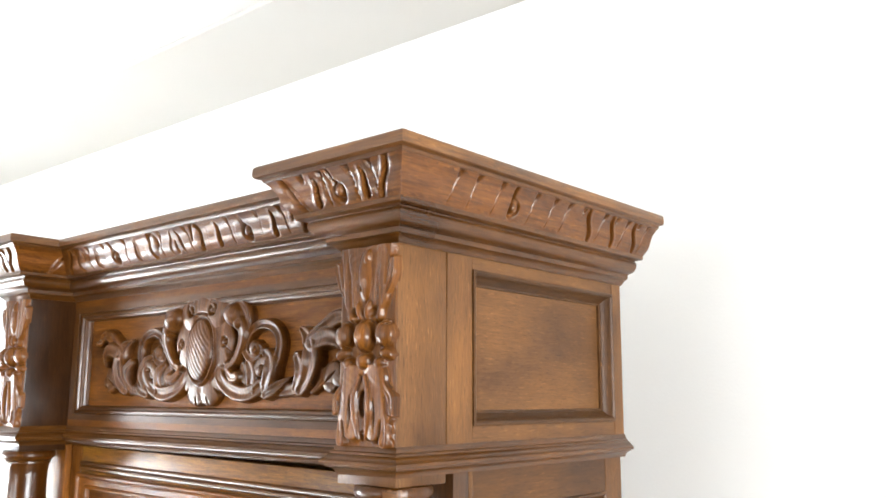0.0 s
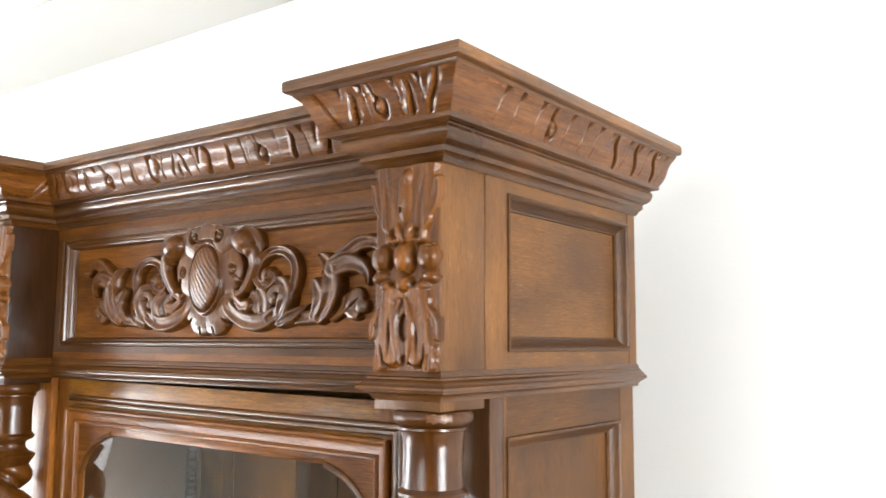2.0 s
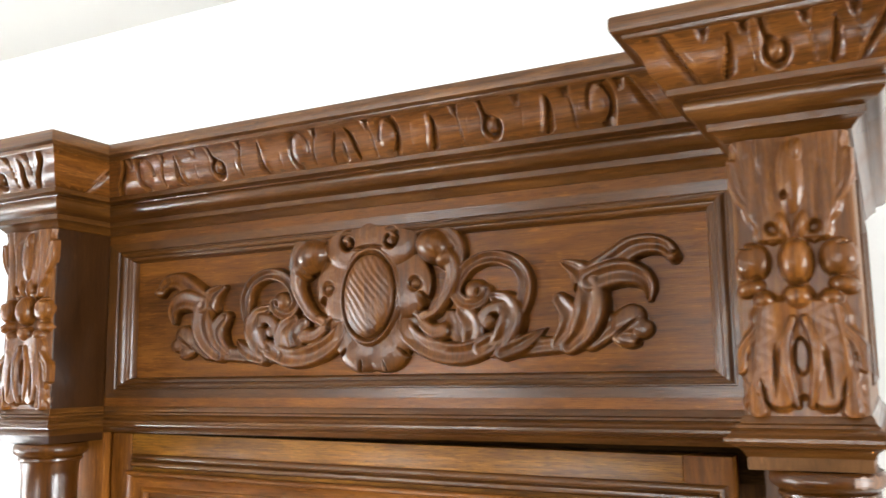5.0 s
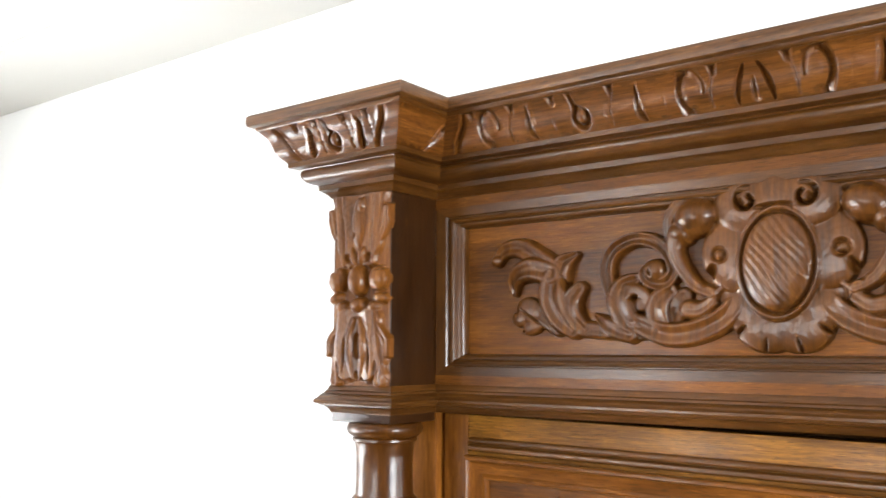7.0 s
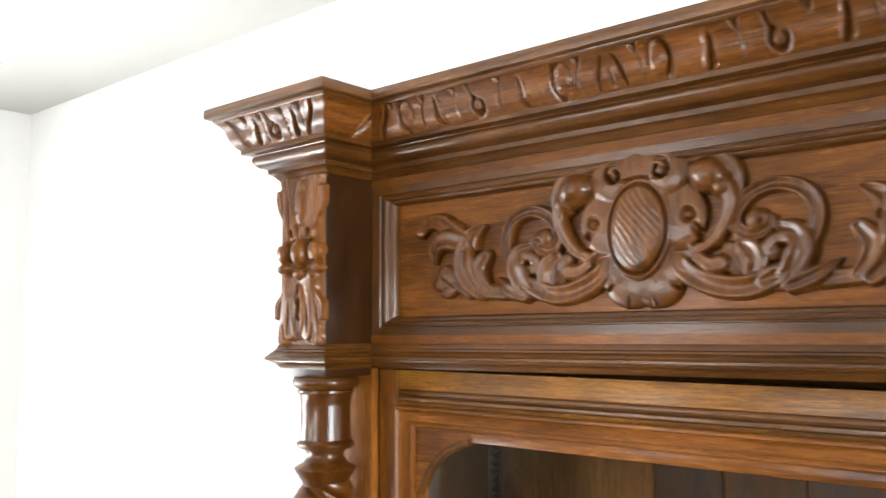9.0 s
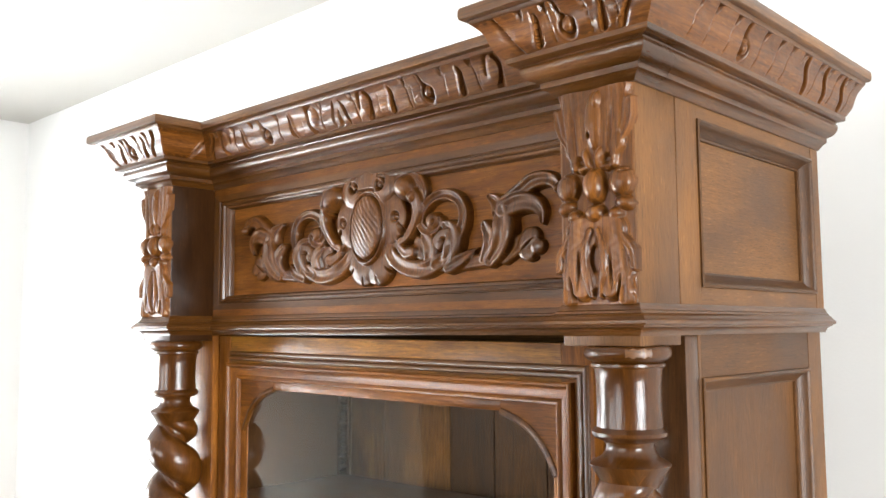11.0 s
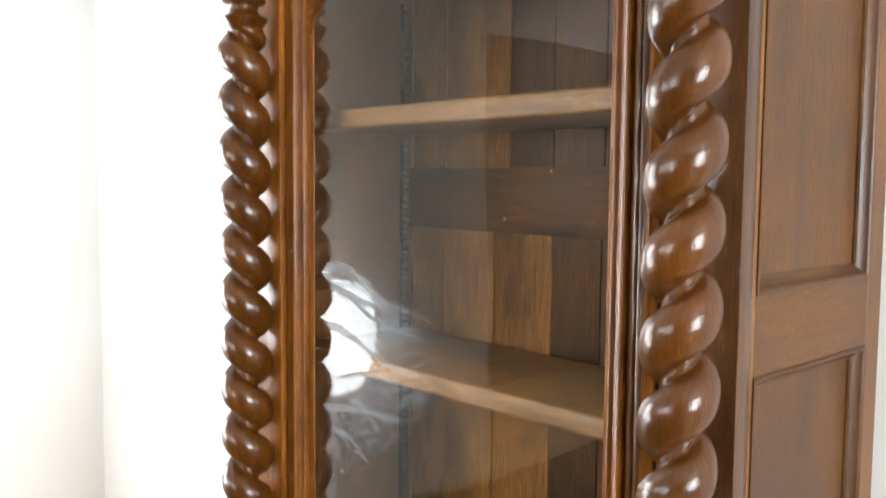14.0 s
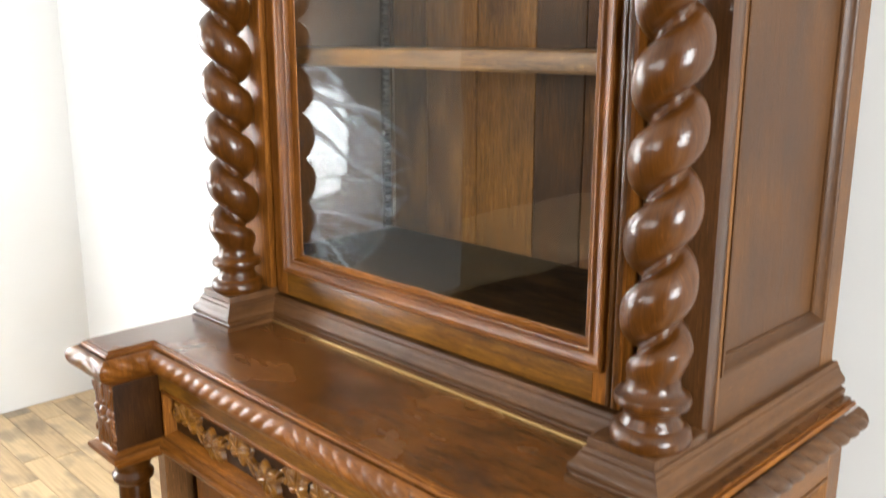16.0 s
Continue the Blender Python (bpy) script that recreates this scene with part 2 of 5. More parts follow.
def mitre(path, closed):
    """Outward directions at the corners of a plan path that runs with its outside on the right hand."""
    n = len(path)
    out = []
    for k in range(n):
        p = Vector(path[k])
        a = Vector(path[k - 1]) if k or closed else None
        c = Vector(path[(k + 1) % n]) if k < n - 1 or closed else None
        d1 = (p - a).normalized() if a else (c - p).normalized()
        d2 = (c - p).normalized() if c else d1
        n1, n2 = Vector((d1.y, -d1.x)), Vector((d2.y, -d2.x))
        s = n1 + n2
        out.append(s / max(0.15, 1 + n1.dot(n2)))
    return out


def sweep(path, profile, place, closed=False, caps=True):
    """Runs a moulding profile of (outward, height) along a path; place(a, b, h) puts each point into the world."""
    bm = bmesh.new()
    dirs = mitre(path, closed)
    rows = []
    uv = bm.loops.layers.uv.new("UVMap")
    across = [0.0]
    for a, c in zip(profile, profile[1:]):
        across.append(across[-1] + math.hypot(c[0] - a[0], c[1] - a[1]))
    for p, d in zip(path, dirs):
        rows.append([bm.verts.new(place(p[0] + d.x * o, p[1] + d.y * o, h)) for o, h in profile])
    n = len(rows)
    run = 0.0
    for k in range(n if closed else n - 1):
        a, c = rows[k], rows[(k + 1) % n]
        ln = (Vector(path[(k + 1) % n]) - Vector(path[k])).length
        for i in range(len(profile) - 1):
            f = bm.faces.new((a[i], c[i], c[i + 1], a[i + 1]))
            for loop, w in zip(f.loops, ((run, across[i]), (run + ln, across[i]), (run + ln, across[i + 1]), (run, across[i + 1]))):
                loop[uv].uv = (w[0], w[1] + 0.31 * k)
        run += ln + 0.7
    if caps and not closed:
        for r in (rows[0], rows[-1]):
            if len(r) > 2:
                bm.faces.new(r)
    bmesh.ops.recalc_face_normals(bm, faces=bm.faces[:])
    return bm


def plan(a, b, h):
    return (a, b, h)


def lathe(profile, x, y, steps=40):
    """Turned work: a profile of (radius, height) round an upright axis."""
    bm = bmesh.new()
    rows = []
    for k in range(steps):
        a = 2 * math.pi * k / steps
        rows.append([bm.verts.new((x + r * math.cos(a), y + r * math.sin(a), z)) for r, z in profile])
    for k in range(steps):
        p, q = rows[k], rows[(k + 1) % steps]
        for i in range(len(profile) - 1):
            bm.faces.new((p[i], q[i], q[i + 1], p[i + 1]))
    for end in (0, -1):
        bm.faces.new([r[end] for r in rows])
    bmesh.ops.recalc_face_normals(bm, faces=bm.faces[:])
    return bm


def smooth(pts, n=5):
    """A rounded line through the points."""
    p = [Vector(q) for q in pts]
    p = [p[0] * 2 - p[1]] + p + [p[-1] * 2 - p[-2]]
    out = []
    for a, b, c, d in zip(p, p[1:], p[2:], p[3:]):
        for k in range(n):
            t = k / n
            out.append(0.5 * (2 * b + (c - a) * t + (2 * a - 5 * b + 4 * c - d) * t * t + (3 * b - a - 3 * c + d) * t ** 3))
    return [tuple(q) for q in out + [p[-2]]]


class Relief:
    """A carving as a field of heights over a rectangle, made of rounded strokes, domes and cuts."""

    def __init__(self, u0, u1, v0, v1, cell):
        self.u = np.arange(u0, u1 + cell / 2, cell)
        self.v = np.arange(v0, v1 + cell / 2, cell)
        self.U, self.V = np.meshgrid(self.u, self.v, indexing="ij")
        self.h = np.full(self.U.shape, -0.01)

    def add(self, g, soft=0.0):
        if soft:
            k = np.clip(0.5 + 0.5 * (g - self.h) / soft, 0, 1)
            self.h = self.h * (1 - k) + g * k + soft * k * (1 - k)
        else:
            self.h = np.maximum(self.h, g)

    def stroke(self, pts, r0, r1, top, flat=0.5, hollow=0.0, r_mid=None, hw=0.42):
        """A tapering limb along points, rounded across, with a groove down its middle if hollow."""
        pts = [Vector(p) for p in pts]
        total = sum((q - p).length for p, q in zip(pts, pts[1:]))
        x, rbest = np.full(self.h.shape, 9.0), np.full(self.h.shape, 1e-4)
        run = 0.0
        for p, q in zip(pts, pts[1:]):
            d = q - p
            ln = max(d.length, 1e-9)
            t = np.clip(((self.U - p.x) * d.x + (self.V - p.y) * d.y) / ln ** 2, 0, 1)
            dist = np.hypot(self.U - p.x - t * d.x, self.V - p.y - t * d.y)
            s = (run + t * ln) / total
            rad = r0 + (r1 - r0) * s
            if r_mid is not None:
                rad = rad + (r_mid - (r0 + r1) / 2) * np.sin(np.pi * s)
            near = dist / np.maximum(rad, 1e-5)
            rbest = np.where(near < x, rad, rbest)
            x = np.minimum(x, near)
            run += ln
        big = max(r0, r1, r_mid or 0)
        g = top * (0.35 + 0.65 * rbest / big) * np.sqrt(np.maximum(0, 1 - np.minimum(x, 1) ** (2 / flat)))
        if hollow:
            g = g - hollow * np.exp(-(x / hw) ** 2)
        self.add(np.where(x < 1, g, -0.01))

    def dome(self, cu, cv, ru, rv, top, turn=0.0, power=0.5, base=0.0):
        c, s = math.cos(radians(turn)), math.sin(radians(turn))
        a, b = (self.U - cu) * c + (self.V - cv) * s, -(self.U - cu) * s + (self.V - cv) * c
        x = (a / ru) ** 2 + (b / rv) ** 2
        self.add(np.where(x < 1, base + top * np.maximum(0, 1 - x) ** power, -0.01))

    def cut(self, cu, cv, ru, rv, deep, turn=0.0):
        c, s = math.cos(radians(turn)), math.sin(radians(turn))
        a, b = (self.U - cu) * c + (self.V - cv) * s, -(self.U - cu) * s + (self.V - cv) * c
        x = np.sqrt((a / ru) ** 2 + (b / rv) ** 2)
        self.h = np.where(self.h > 0, np.maximum(0.0006, self.h - deep * np.clip(1.25 * (1 - x), 0, 1)), self.h)

    def soften(self, times=1):
        for _ in range(times):
            p = np.pad(self.h, 1, mode="edge")
            self.h = (p[1:-1, 1:-1] * 4 + p[:-2, 1:-1] + p[2:, 1:-1] + p[1:-1, :-2] + p[1:-1, 2:]) / 8

    def mesh(self, place, low=0.0):
        """Faces wherever the carving stands proud; place(u, v, h)."""
        bm = bmesh.new()
        keep = self.h > low
        near = keep.copy()
        near[1:] |= keep[:-1]
        near[:-1] |= keep[1:]
        near[:, 1:] |= near[:, :-1].copy()
        near[:, :-1] |= near[:, 1:].copy()
        grid = {}
        for i, j in zip(*np.nonzero(near)):
            grid[i, j] = bm.verts.new(place(self.u[i], self.v[j], max(self.h[i, j], -0.002)))
        for (i, j), v in grid.items():
            q = (grid.get((i + 1, j)), grid.get((i + 1, j + 1)), grid.get((i, j + 1)))
            if None not in q:
                bm.faces.new((v, *q))
        return bm


def spiral(cx, cz, r0, r1, a0, turns, steps=26):
    return [(cx + (r0 + (r1 - r0) * k / steps) * math.cos(radians(a0) + 2 * math.pi * turns * k / steps),
             cz + (r0 + (r1 - r0) * k / steps) * math.sin(radians(a0) + 2 * math.pi * turns * k / steps)) for k in range(steps + 1)]


def curve(p, q, bow, steps=10):
    """A bowed line from p to q."""
    p, q = Vector(p), Vector(q)
    d = q - p
    side = Vector((-d.y, d.x)) * bow
    return [tuple(p + d * (k / steps) + side * math.sin(math.pi * k / steps)) for k in range(steps + 1)]


# ---- room ----
def wall_with_hole(name, place, a0, a1, z0, z1, thick, hole, label, paint=None):
    """A wall of given thickness; place(a, depth, z); hole is (a0, a1, z0, z1) or None."""
    bm = bmesh.new()
    boxes = [(a0, a1, z0, z1)]
    if hole:
        h = hole
        boxes = [(a0, h[0], z0, z1), (h[1], a1, z0, z1), (h[0], h[1], z0, h[2]), (h[0], h[1], h[3], z1)]
    for p in boxes:
        vs = [bm.verts.new(place(a, d, z)) for d in (0, thick) for a, z in ((p[0], p[2]), (p[1], p[2]), (p[1], p[3]), (p[0], p[3]))]
        for f in ((0, 1, 2, 3), (4, 5, 6, 7), (0, 1, 5, 4), (1, 2, 6, 5), (2, 3, 7, 6), (3, 0, 4, 7)):
            bm.faces.new([vs[k] for k in f])
    bmesh.ops.recalc_face_normals(bm, faces=bm.faces[:])
    return tagged(part(name, bm, paint or wall_paint), label, "wall", kind="structure")


wall_with_hole("wall_north", lambda a, d, z: (a, YB + d, z), XL - 0.2, XR + 0.2, 0, ZC, 0.2, None, "plain white painted wall behind the cabinet")
wall_with_hole("wall_west", lambda a, d, z: (XL - d, a, z), -3.02, -1.78, 0, ZC, 0.2, None, "plain pale beige painted stretch of side wall", mid_paint)
wall_with_hole("wall_west", lambda a, d, z: (XL - d, a, z), -1.78, YB, 0, ZC, 0.2, (-1.575, -0.925, 1.00, 2.20), "plain white painted side wall with one window")
wall_with_hole("wall_east", lambda a, d, z: (XR + d, a, z), YF - 0.2, YB, 0, ZC, 0.2, (-2.40, -0.80, 0.85, 2.35), "unseen side wall with one window, grey to cut bounce light", grey_paint)
wall_with_hole("wall_south", lambda a, d, z: (a, YF - d, z), -1.5, XR, 0, ZC, 0.2, (-0.95, 0.65, 1.05, 2.55), "unseen wall with one window, grey to cut bounce light", grey_paint)
wall_with_hole("wall_south", lambda a, d, z: (a, YF - d, z), XL - 1.6, -1.5, 0, ZC, 0.2, (-3.55, -2.35, 1.35, 2.55), "unseen wall with one window, grey to cut bounce light", grey_paint)
# the adjoining space's dimness is put into this dark paint
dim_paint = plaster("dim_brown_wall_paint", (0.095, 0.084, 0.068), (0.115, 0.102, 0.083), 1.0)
wall_with_hole("wall_side_room", lambda a, d, z: (XL - 1.4 - d, a, z), YF, -2.8, 0, ZC, 0.2, None, "wall of the adjoining space, its dimness put into the paint", dim_paint)
wall_with_hole("wall_return", lambda a, d, z: (a, -2.82 + d, z), XL - 1.6, XL - 0.2, 0, ZC, 0.2, None, "wall of the adjoining space, its dimness put into the paint", dim_paint)
tagged(part("ceiling", block(XL - 1.6, XR + 0.2, YF - 0.2, YB + 0.2, ZC, ZC + 0.1, 0), ceiling_paint), "plain white painted ceiling", "ceiling", kind="structure")
# strip added in paint darker than the ceiling, for the band along the wall
tagged(part("ceiling_strip", block(XL, XR, -0.05, YB, ZC - 0.012, ZC - 0.0005, 0.004), ceiling_strip_paint), "shallow off-white ceiling strip along the wall", "trim", kind="structure")

# ---- floor: parquet of short oak strips ----
parquet, pn, pl, pb = material("oak_parquet")
pinfo = pn.new("ShaderNodeObjectInfo")
pisl = pn.new("ShaderNodeNewGeometry")
ptc = pn.new("ShaderNodeTexCoord")
pmap = pn.new("ShaderNodeMapping")
pmap.inputs["Scale"].default_value = (4, 90, 10)
pl.new(ptc.outputs["Object"], pmap.inputs[0])
pno = pn.new("ShaderNodeTexNoise")
pno.inputs["Scale"].default_value, pno.inputs["Detail"].default_value = 1.0, 4
pl.new(pmap.outputs[0], pno.inputs["Vector"])
padd = pn.new("ShaderNodeMath")
padd.operation = "ADD"
pl.new(pinfo.outputs["Random"], padd.inputs[0])
pl.new(pisl.outputs["Random Per Island"], padd.inputs[1])
pfr = pn.new("ShaderNodeMath")
pfr.operation = "FRACT"
pl.new(padd.outputs[0], pfr.inputs[0])
pcol = ramp(pn, [(0.0, (0.28, 0.215, 0.145)), (0.15, (0.41, 0.285, 0.160)), (0.40, (0.50, 0.350, 0.190)), (1.0, (0.58, 0.425, 0.245))])
pl.new(pfr.outputs[0], pcol.inputs[0])
pgr = ramp(pn, [(0.3, (0.78, 0.76, 0.73)), (0.6, (1.05, 1.05, 1.05))])
pl.new(pno.outputs[0], pgr.inputs[0])
pmx = pn.new("ShaderNodeMix")
pmx.data_type, pmx.blend_type = "RGBA", "MULTIPLY"
pmx.inputs[0].default_value = 1.0
pl.new(pcol.outputs[0], pmx.inputs[6])
pl.new(pgr.outputs[0], pmx.inputs[7])
pblot = pn.new("ShaderNodeMapping")
pblot.inputs["Scale"].default_value = (5, 11, 1)
pl.new(ptc.outputs["Object"], pblot.inputs[0])
pshift = pn.new("ShaderNodeVectorMath")
pshift.operation = "MULTIPLY_ADD"
pl.new(pinfo.outputs["Random"], pshift.inputs[0])
pshift.inputs[1].default_value = (31, 17, 7)
pl.new(pblot.outputs[0], pshift.inputs[2])
pbn = pn.new("ShaderNodeTexNoise")
pbn.inputs["Scale"].default_value, pbn.inputs["Detail"].default_value = 1.0, 2
pl.new(pshift.outputs[0], pbn.inputs["Vector"])
pbr = ramp(pn, [(0.34, (0.58, 0.60, 0.66)), (0.48, (1.0, 1.0, 1.0))])
pl.new(pbn.outputs[0], pbr.inputs[0])
pmy = pn.new("ShaderNodeMix")
pmy.data_type, pmy.blend_type = "RGBA", "MULTIPLY"
pmy.inputs[0].default_value = 1.0
pl.new(pmx.outputs[2], pmy.inputs[6])
pl.new(pbr.outputs[0], pmy.inputs[7])
pl.new(pmy.outputs[2], pb.inputs["Base Color"])
pb.inputs["Roughness"].default_value = 0.34

tagged(part("floor", block(XL - 1.6, XR + 0.2, YF - 0.2, YB + 0.2, -0.12, -0.008, 0), parquet), "worn light oak strip parquet floor", "floor", kind="structure")
floor = bpy.data.objects["floor"]


def strip_mesh(name, ln, wd):
    """One parquet strip with eased edges."""
    me = bpy.data.meshes.new(name)
    g, t = 0.0007, 0.0015
    vs = []
    for o, z in ((g, -0.007), (g, -0.0012), (g + t, 0.0)):
        vs += [(o, o, z), (ln - o, o, z), (ln - o, wd - o, z), (o, wd - o, z)]
    fs = [(8, 9, 10, 11)]
    for k in (0, 4):
        fs += [(k + i, k + (i + 1) % 4, k + 4 + (i + 1) % 4, k + 4 + i) for i in range(4)]
    me.from_pydata(vs, [], fs)
    me.materials.append(parquet)
    return me


STRIP, WIDE = 0.45, 0.090
full = strip_mesh("strip", STRIP, WIDE)
rng = random.Random(4)
rest_v, rest_f = [], []
y = YB - WIDE
while y > YF:
    x = XL - 0.46 + STRIP * rng.random()
    while x < XR:
        x0, x1 = max(x, XL + 0.001), min(x + STRIP, XR - 0.001)
        if x1 - x0 > 0.03:
            if y > -1.15 and x0 < -0.40:
                ob = new("strip", full if x1 - x0 > STRIP - 1e-6 else strip_mesh("strip", x1 - x0, WIDE))
                ob.location = (x0, y, 0)
                ob.parent = floor
            else:
                k = len(rest_v)
                rest_v += [(x0 + 0.001, y + 0.001, 0), (x1 - 0.001, y + 0.001, 0), (x1 - 0.001, y + WIDE - 0.001, 0), (x0 + 0.001, y + WIDE - 0.001, 0)]
                rest_v += [(x0 + 0.0002, y + 0.0002, -0.006), (x1 - 0.0002, y + 0.0002, -0.006), (x1 - 0.0002, y + WIDE - 0.0002, -0.006), (x0 + 0.0002, y + WIDE - 0.0002, -0.006)]
                rest_f += [(k, k + 1, k + 2, k + 3)] + [(k + 4 + i, k + 4 + (i + 1) % 4, k + (i + 1) % 4, k + i) for i in range(4)]
        x += STRIP
    y -= WIDE
rest = bpy.data.meshes.new("strips")
rest.from_pydata(rest_v, [], rest_f)
rest.materials.append(parquet)
strips = tagged(new("strips", rest), kind="stuff")
strips.parent = floor


def window(name, place, a0, a1, z0, z1, bars):
    """A painted sash in its opening: frame, glazing bars and sill."""
    def piece(p0, p1, q0, q1, d0, d1):
        bmw = bmesh.new()
        vs = [bmw.verts.new(place(a, d, z)) for d in (d0, d1) for a, z in ((p0, q0), (p1, q0), (p1, q1), (p0, q1))]
        for f in ((0, 1, 2, 3), (4, 5, 6, 7), (0, 1, 5, 4), (1, 2, 6, 5), (2, 3, 7, 6), (3, 0, 4, 7)):
            bmw.faces.new([vs[k] for k in f])
        bmesh.ops.recalc_face_normals(bmw, faces=bmw.faces[:])
        return bmw
    w = 0.045
    frame_ = joined(piece(a0, a1, z0, z0 + w, 0.02, 0.045), piece(a0, a1, z1 - w, z1, 0.02, 0.045), piece(a0, a0 + w, z0 + w, z1 - w, 0.02, 0.045), piece(a1 - w, a1, z0 + w, z1 - w, 0.02, 0.045))
    top = tagged(part(name, frame_, trim_paint), "white painted window sash with glazing bars", "window", kind="structure")
    for k in range(1, bars + 1):
        z = z0 + (z1 - z0) * k / (bars + 1)
        part("glazing_bar", piece(a0 + w, a1 - w, z - 0.012, z + 0.012, 0.022, 0.042), trim_paint, top)
    mid = (a0 + a1) / 2
    part("glazing_bar", piece(mid - 0.014, mid + 0.014, z0 + w, z1 - w, 0.021, 0.044), trim_paint, top)


window("window_1", lambda a, d, z: (XL - d, a, z), -1.575, -0.925, 1.00, 2.20, 3)
window("window_2", lambda a, d, z: (a, YF - d, z), -0.95, 0.65, 1.05, 2.55, 2)
window("window_4", lambda a, d, z: (a, YF - d, z), -3.55, -2.35, 1.35, 2.55, 2)
window("window_3", lambda a, d, z: (XR + d, a, z), -2.40, -0.80, 0.85, 2.35, 2)

# ---- display cabinet: the upper body ----
# plan, about its own middle: blocks over the columns stand forward of the centre
BX, BI, BF, MF = 0.4150, 0.3385, -0.402, -0.333     # block outside, block inside, block front, middle front
SX, SF, BACK = 0.409, -0.315, 0.010                 # side plane, stile front, back edge
ZT, ZC0, ZF0, ZB = 2.2835, 2.2000, 2.0135, 0.953    # cornice top, cornice foot, frieze foot, base
cabinet = thing("display_cabinet", (0, -0.2, ZB), "dark carved walnut display cabinet with glazed door, on sideboard", "cabinet")
BREAK = [(-BX, BACK), (-BX, BF), (-BI, BF), (-BI, MF), (BI, MF), (BI, BF), (BX, BF), (BX, BACK)]


def front_at(y):
    return lambda a, b, h: (a, y - h, b)


def right_at(x):
    return lambda a, b, h: (x + h, a, b)


def left_at(x):
    return lambda a, b, h: (x - h, a, b)


def raised(profile, z):
    return [(o, z + h) for o, h in profile]


# cornice: a cavetto, a fat ovolo and a fillet below the carved band; a fillet and a slab above it
LOWER = raised([(-0.02, 0.0), (0.0020, 0.0), (0.0030, 0.0008), (0.0042, 0.0024), (0.0068, 0.0050), (0.0105, 0.0072), (0.0118, 0.0078), (0.0120, 0.0128), (0.0140, 0.0136),
                (0.0186, 0.0148), (0.0222, 0.0174), (0.0244, 0.0208), (0.0252, 0.0242), (0.0246, 0.0268), (0.0228, 0.0284), (0.0236, 0.0296), (0.0330, 0.0300), (0.0340, 0.0308),
                (0.0342, 0.0352), (-0.02, 0.0352)], ZC0)
FILLET = raised([(-0.02, -0.0165), (0.0562, -0.0165), (0.0574, -0.0150), (0.0578, -0.0126), (-0.02, -0.0126)], ZT)
UPPER = raised([(-0.02, -0.0126), (0.0620, -0.0126), (0.0642, -0.0112), (0.0648, -0.0080), (0.0645, -0.0022), (0.0630, -0.0003), (0.0600, 0.0), (-0.02, 0.0)], ZT)
part("cornice_moulding", sweep(BREAK, LOWER, plan), gloss_x, cabinet)
part("cornice_slab_edge", sweep(BREAK, UPPER, plan), edge_x, cabinet, "worn lighter slab edge")
part("cornice_fillet", sweep(BREAK, FILLET, plan), gloss_x, cabinet)
part("cornice_top", block(-BX + 0.0205, BX - 0.0205, MF + 0.0205, BACK - 0.001, ZT - 0.0126, ZT - 0.0005, 0), edge_x, cabinet)

# the carved band: an ogee surface cut into tongues by slits, with gouges, rings and pointed leaves
Z_BAND0, Z_BAND1 = ZC0 + 0.0350, ZT - 0.0163
TALL = Z_BAND1 - Z_BAND0


def ogee(w):
    """Outward and height of the band at w, 0 below to 1 above."""
    return 0.0342 + 0.0218 * w + 0.0019 * math.sin(2 * math.pi * w), Z_BAND0 + TALL * w


def blade(U, W, u0, d):
    """A gouge with one upright wall, pointed above and broad below; its floor slopes out to side d."""
    wall = u0 + d * 0.0050 * (W - 0.5) + d * 0.0016 * np.sin(np.pi * W)
    x = (U - wall) * d
    wd = 0.0082 * np.clip((0.90 - W) / 0.78, 0, 1) ** 0.62 * np.clip((W - 0.03) / 0.10, 0, 1) ** 0.5
    inside = (x > 0) & (x < wd)
    floor_ = -0.0062 * np.clip(1 - x / np.maximum(wd, 1e-6), 0, 1) ** 0.75
    lip = 0.0012 * np.exp(-((x + 0.0022) / 0.0020) ** 2) * np.clip((W - 0.03) * 14, 0, 1) * np.clip((0.95 - W) * 9, 0, 1)
    return np.where(inside, floor_ * np.minimum(1, 5 * np.clip(0.92 - W, 0, 1)), 0) + lip


def ring(U, W, u0, d):
    """A tear-drop groove round a raised eye, its stem running up and over to one side."""
    du, dv = U - u0, (W - 0.34) * TALL
    r = np.hypot(du * 1.02, np.where(dv > 0, dv * 0.66, dv))
    g = -0.0080 * np.exp(-((r - 0.0066) / 0.0020) ** 2) * np.clip((0.0105 - dv - 0.5 * d * du) / 0.004, 0, 1)
    stem = -0.0062 * np.exp(-((du + d * (0.0050 + 0.0065 * (W - 0.55))) / 0.0019) ** 2) * np.clip((W - 0.50) * 7, 0, 1)
    return g + stem + 0.0016 * np.exp(-(r / 0.0040) ** 2)


def hook(U, W, u0, d):
    """A half-moon gouge beside a raised round tongue."""
    du, dv = (U - u0) * d, (W - 0.50) * TALL
    r = np.hypot(du, dv * 0.66)
    g = np.where((r > 0.0085) & (r < 0.0140) & (du > 0.0), -0.0062 * np.clip((0.0140 - r) / 0.0055, 0, 1) ** 0.6 * np.clip(du / 0.004, 0, 1), 0)
    arch = -0.0030 * np.exp(-((r - 0.0092) / 0.0014) ** 2) * (du <= 0.002) * (dv > -0.003)
    return g + arch + 0.0014 * np.exp(-(r / 0.0065) ** 4)


def slit(U, W, u0, d):
    """A thin knife cut from top to foot that parts two tongues."""
    x = U - u0 - d * (0.0055 * (0.5 - W) + 0.0022 * np.sin(np.pi * W))
    return -0.0017 * np.exp(-(x / 0.0008) ** 2) * np.clip((W - 0.04) * 16, 0, 1) * np.clip((1.02 - W) * 16, 0, 1)


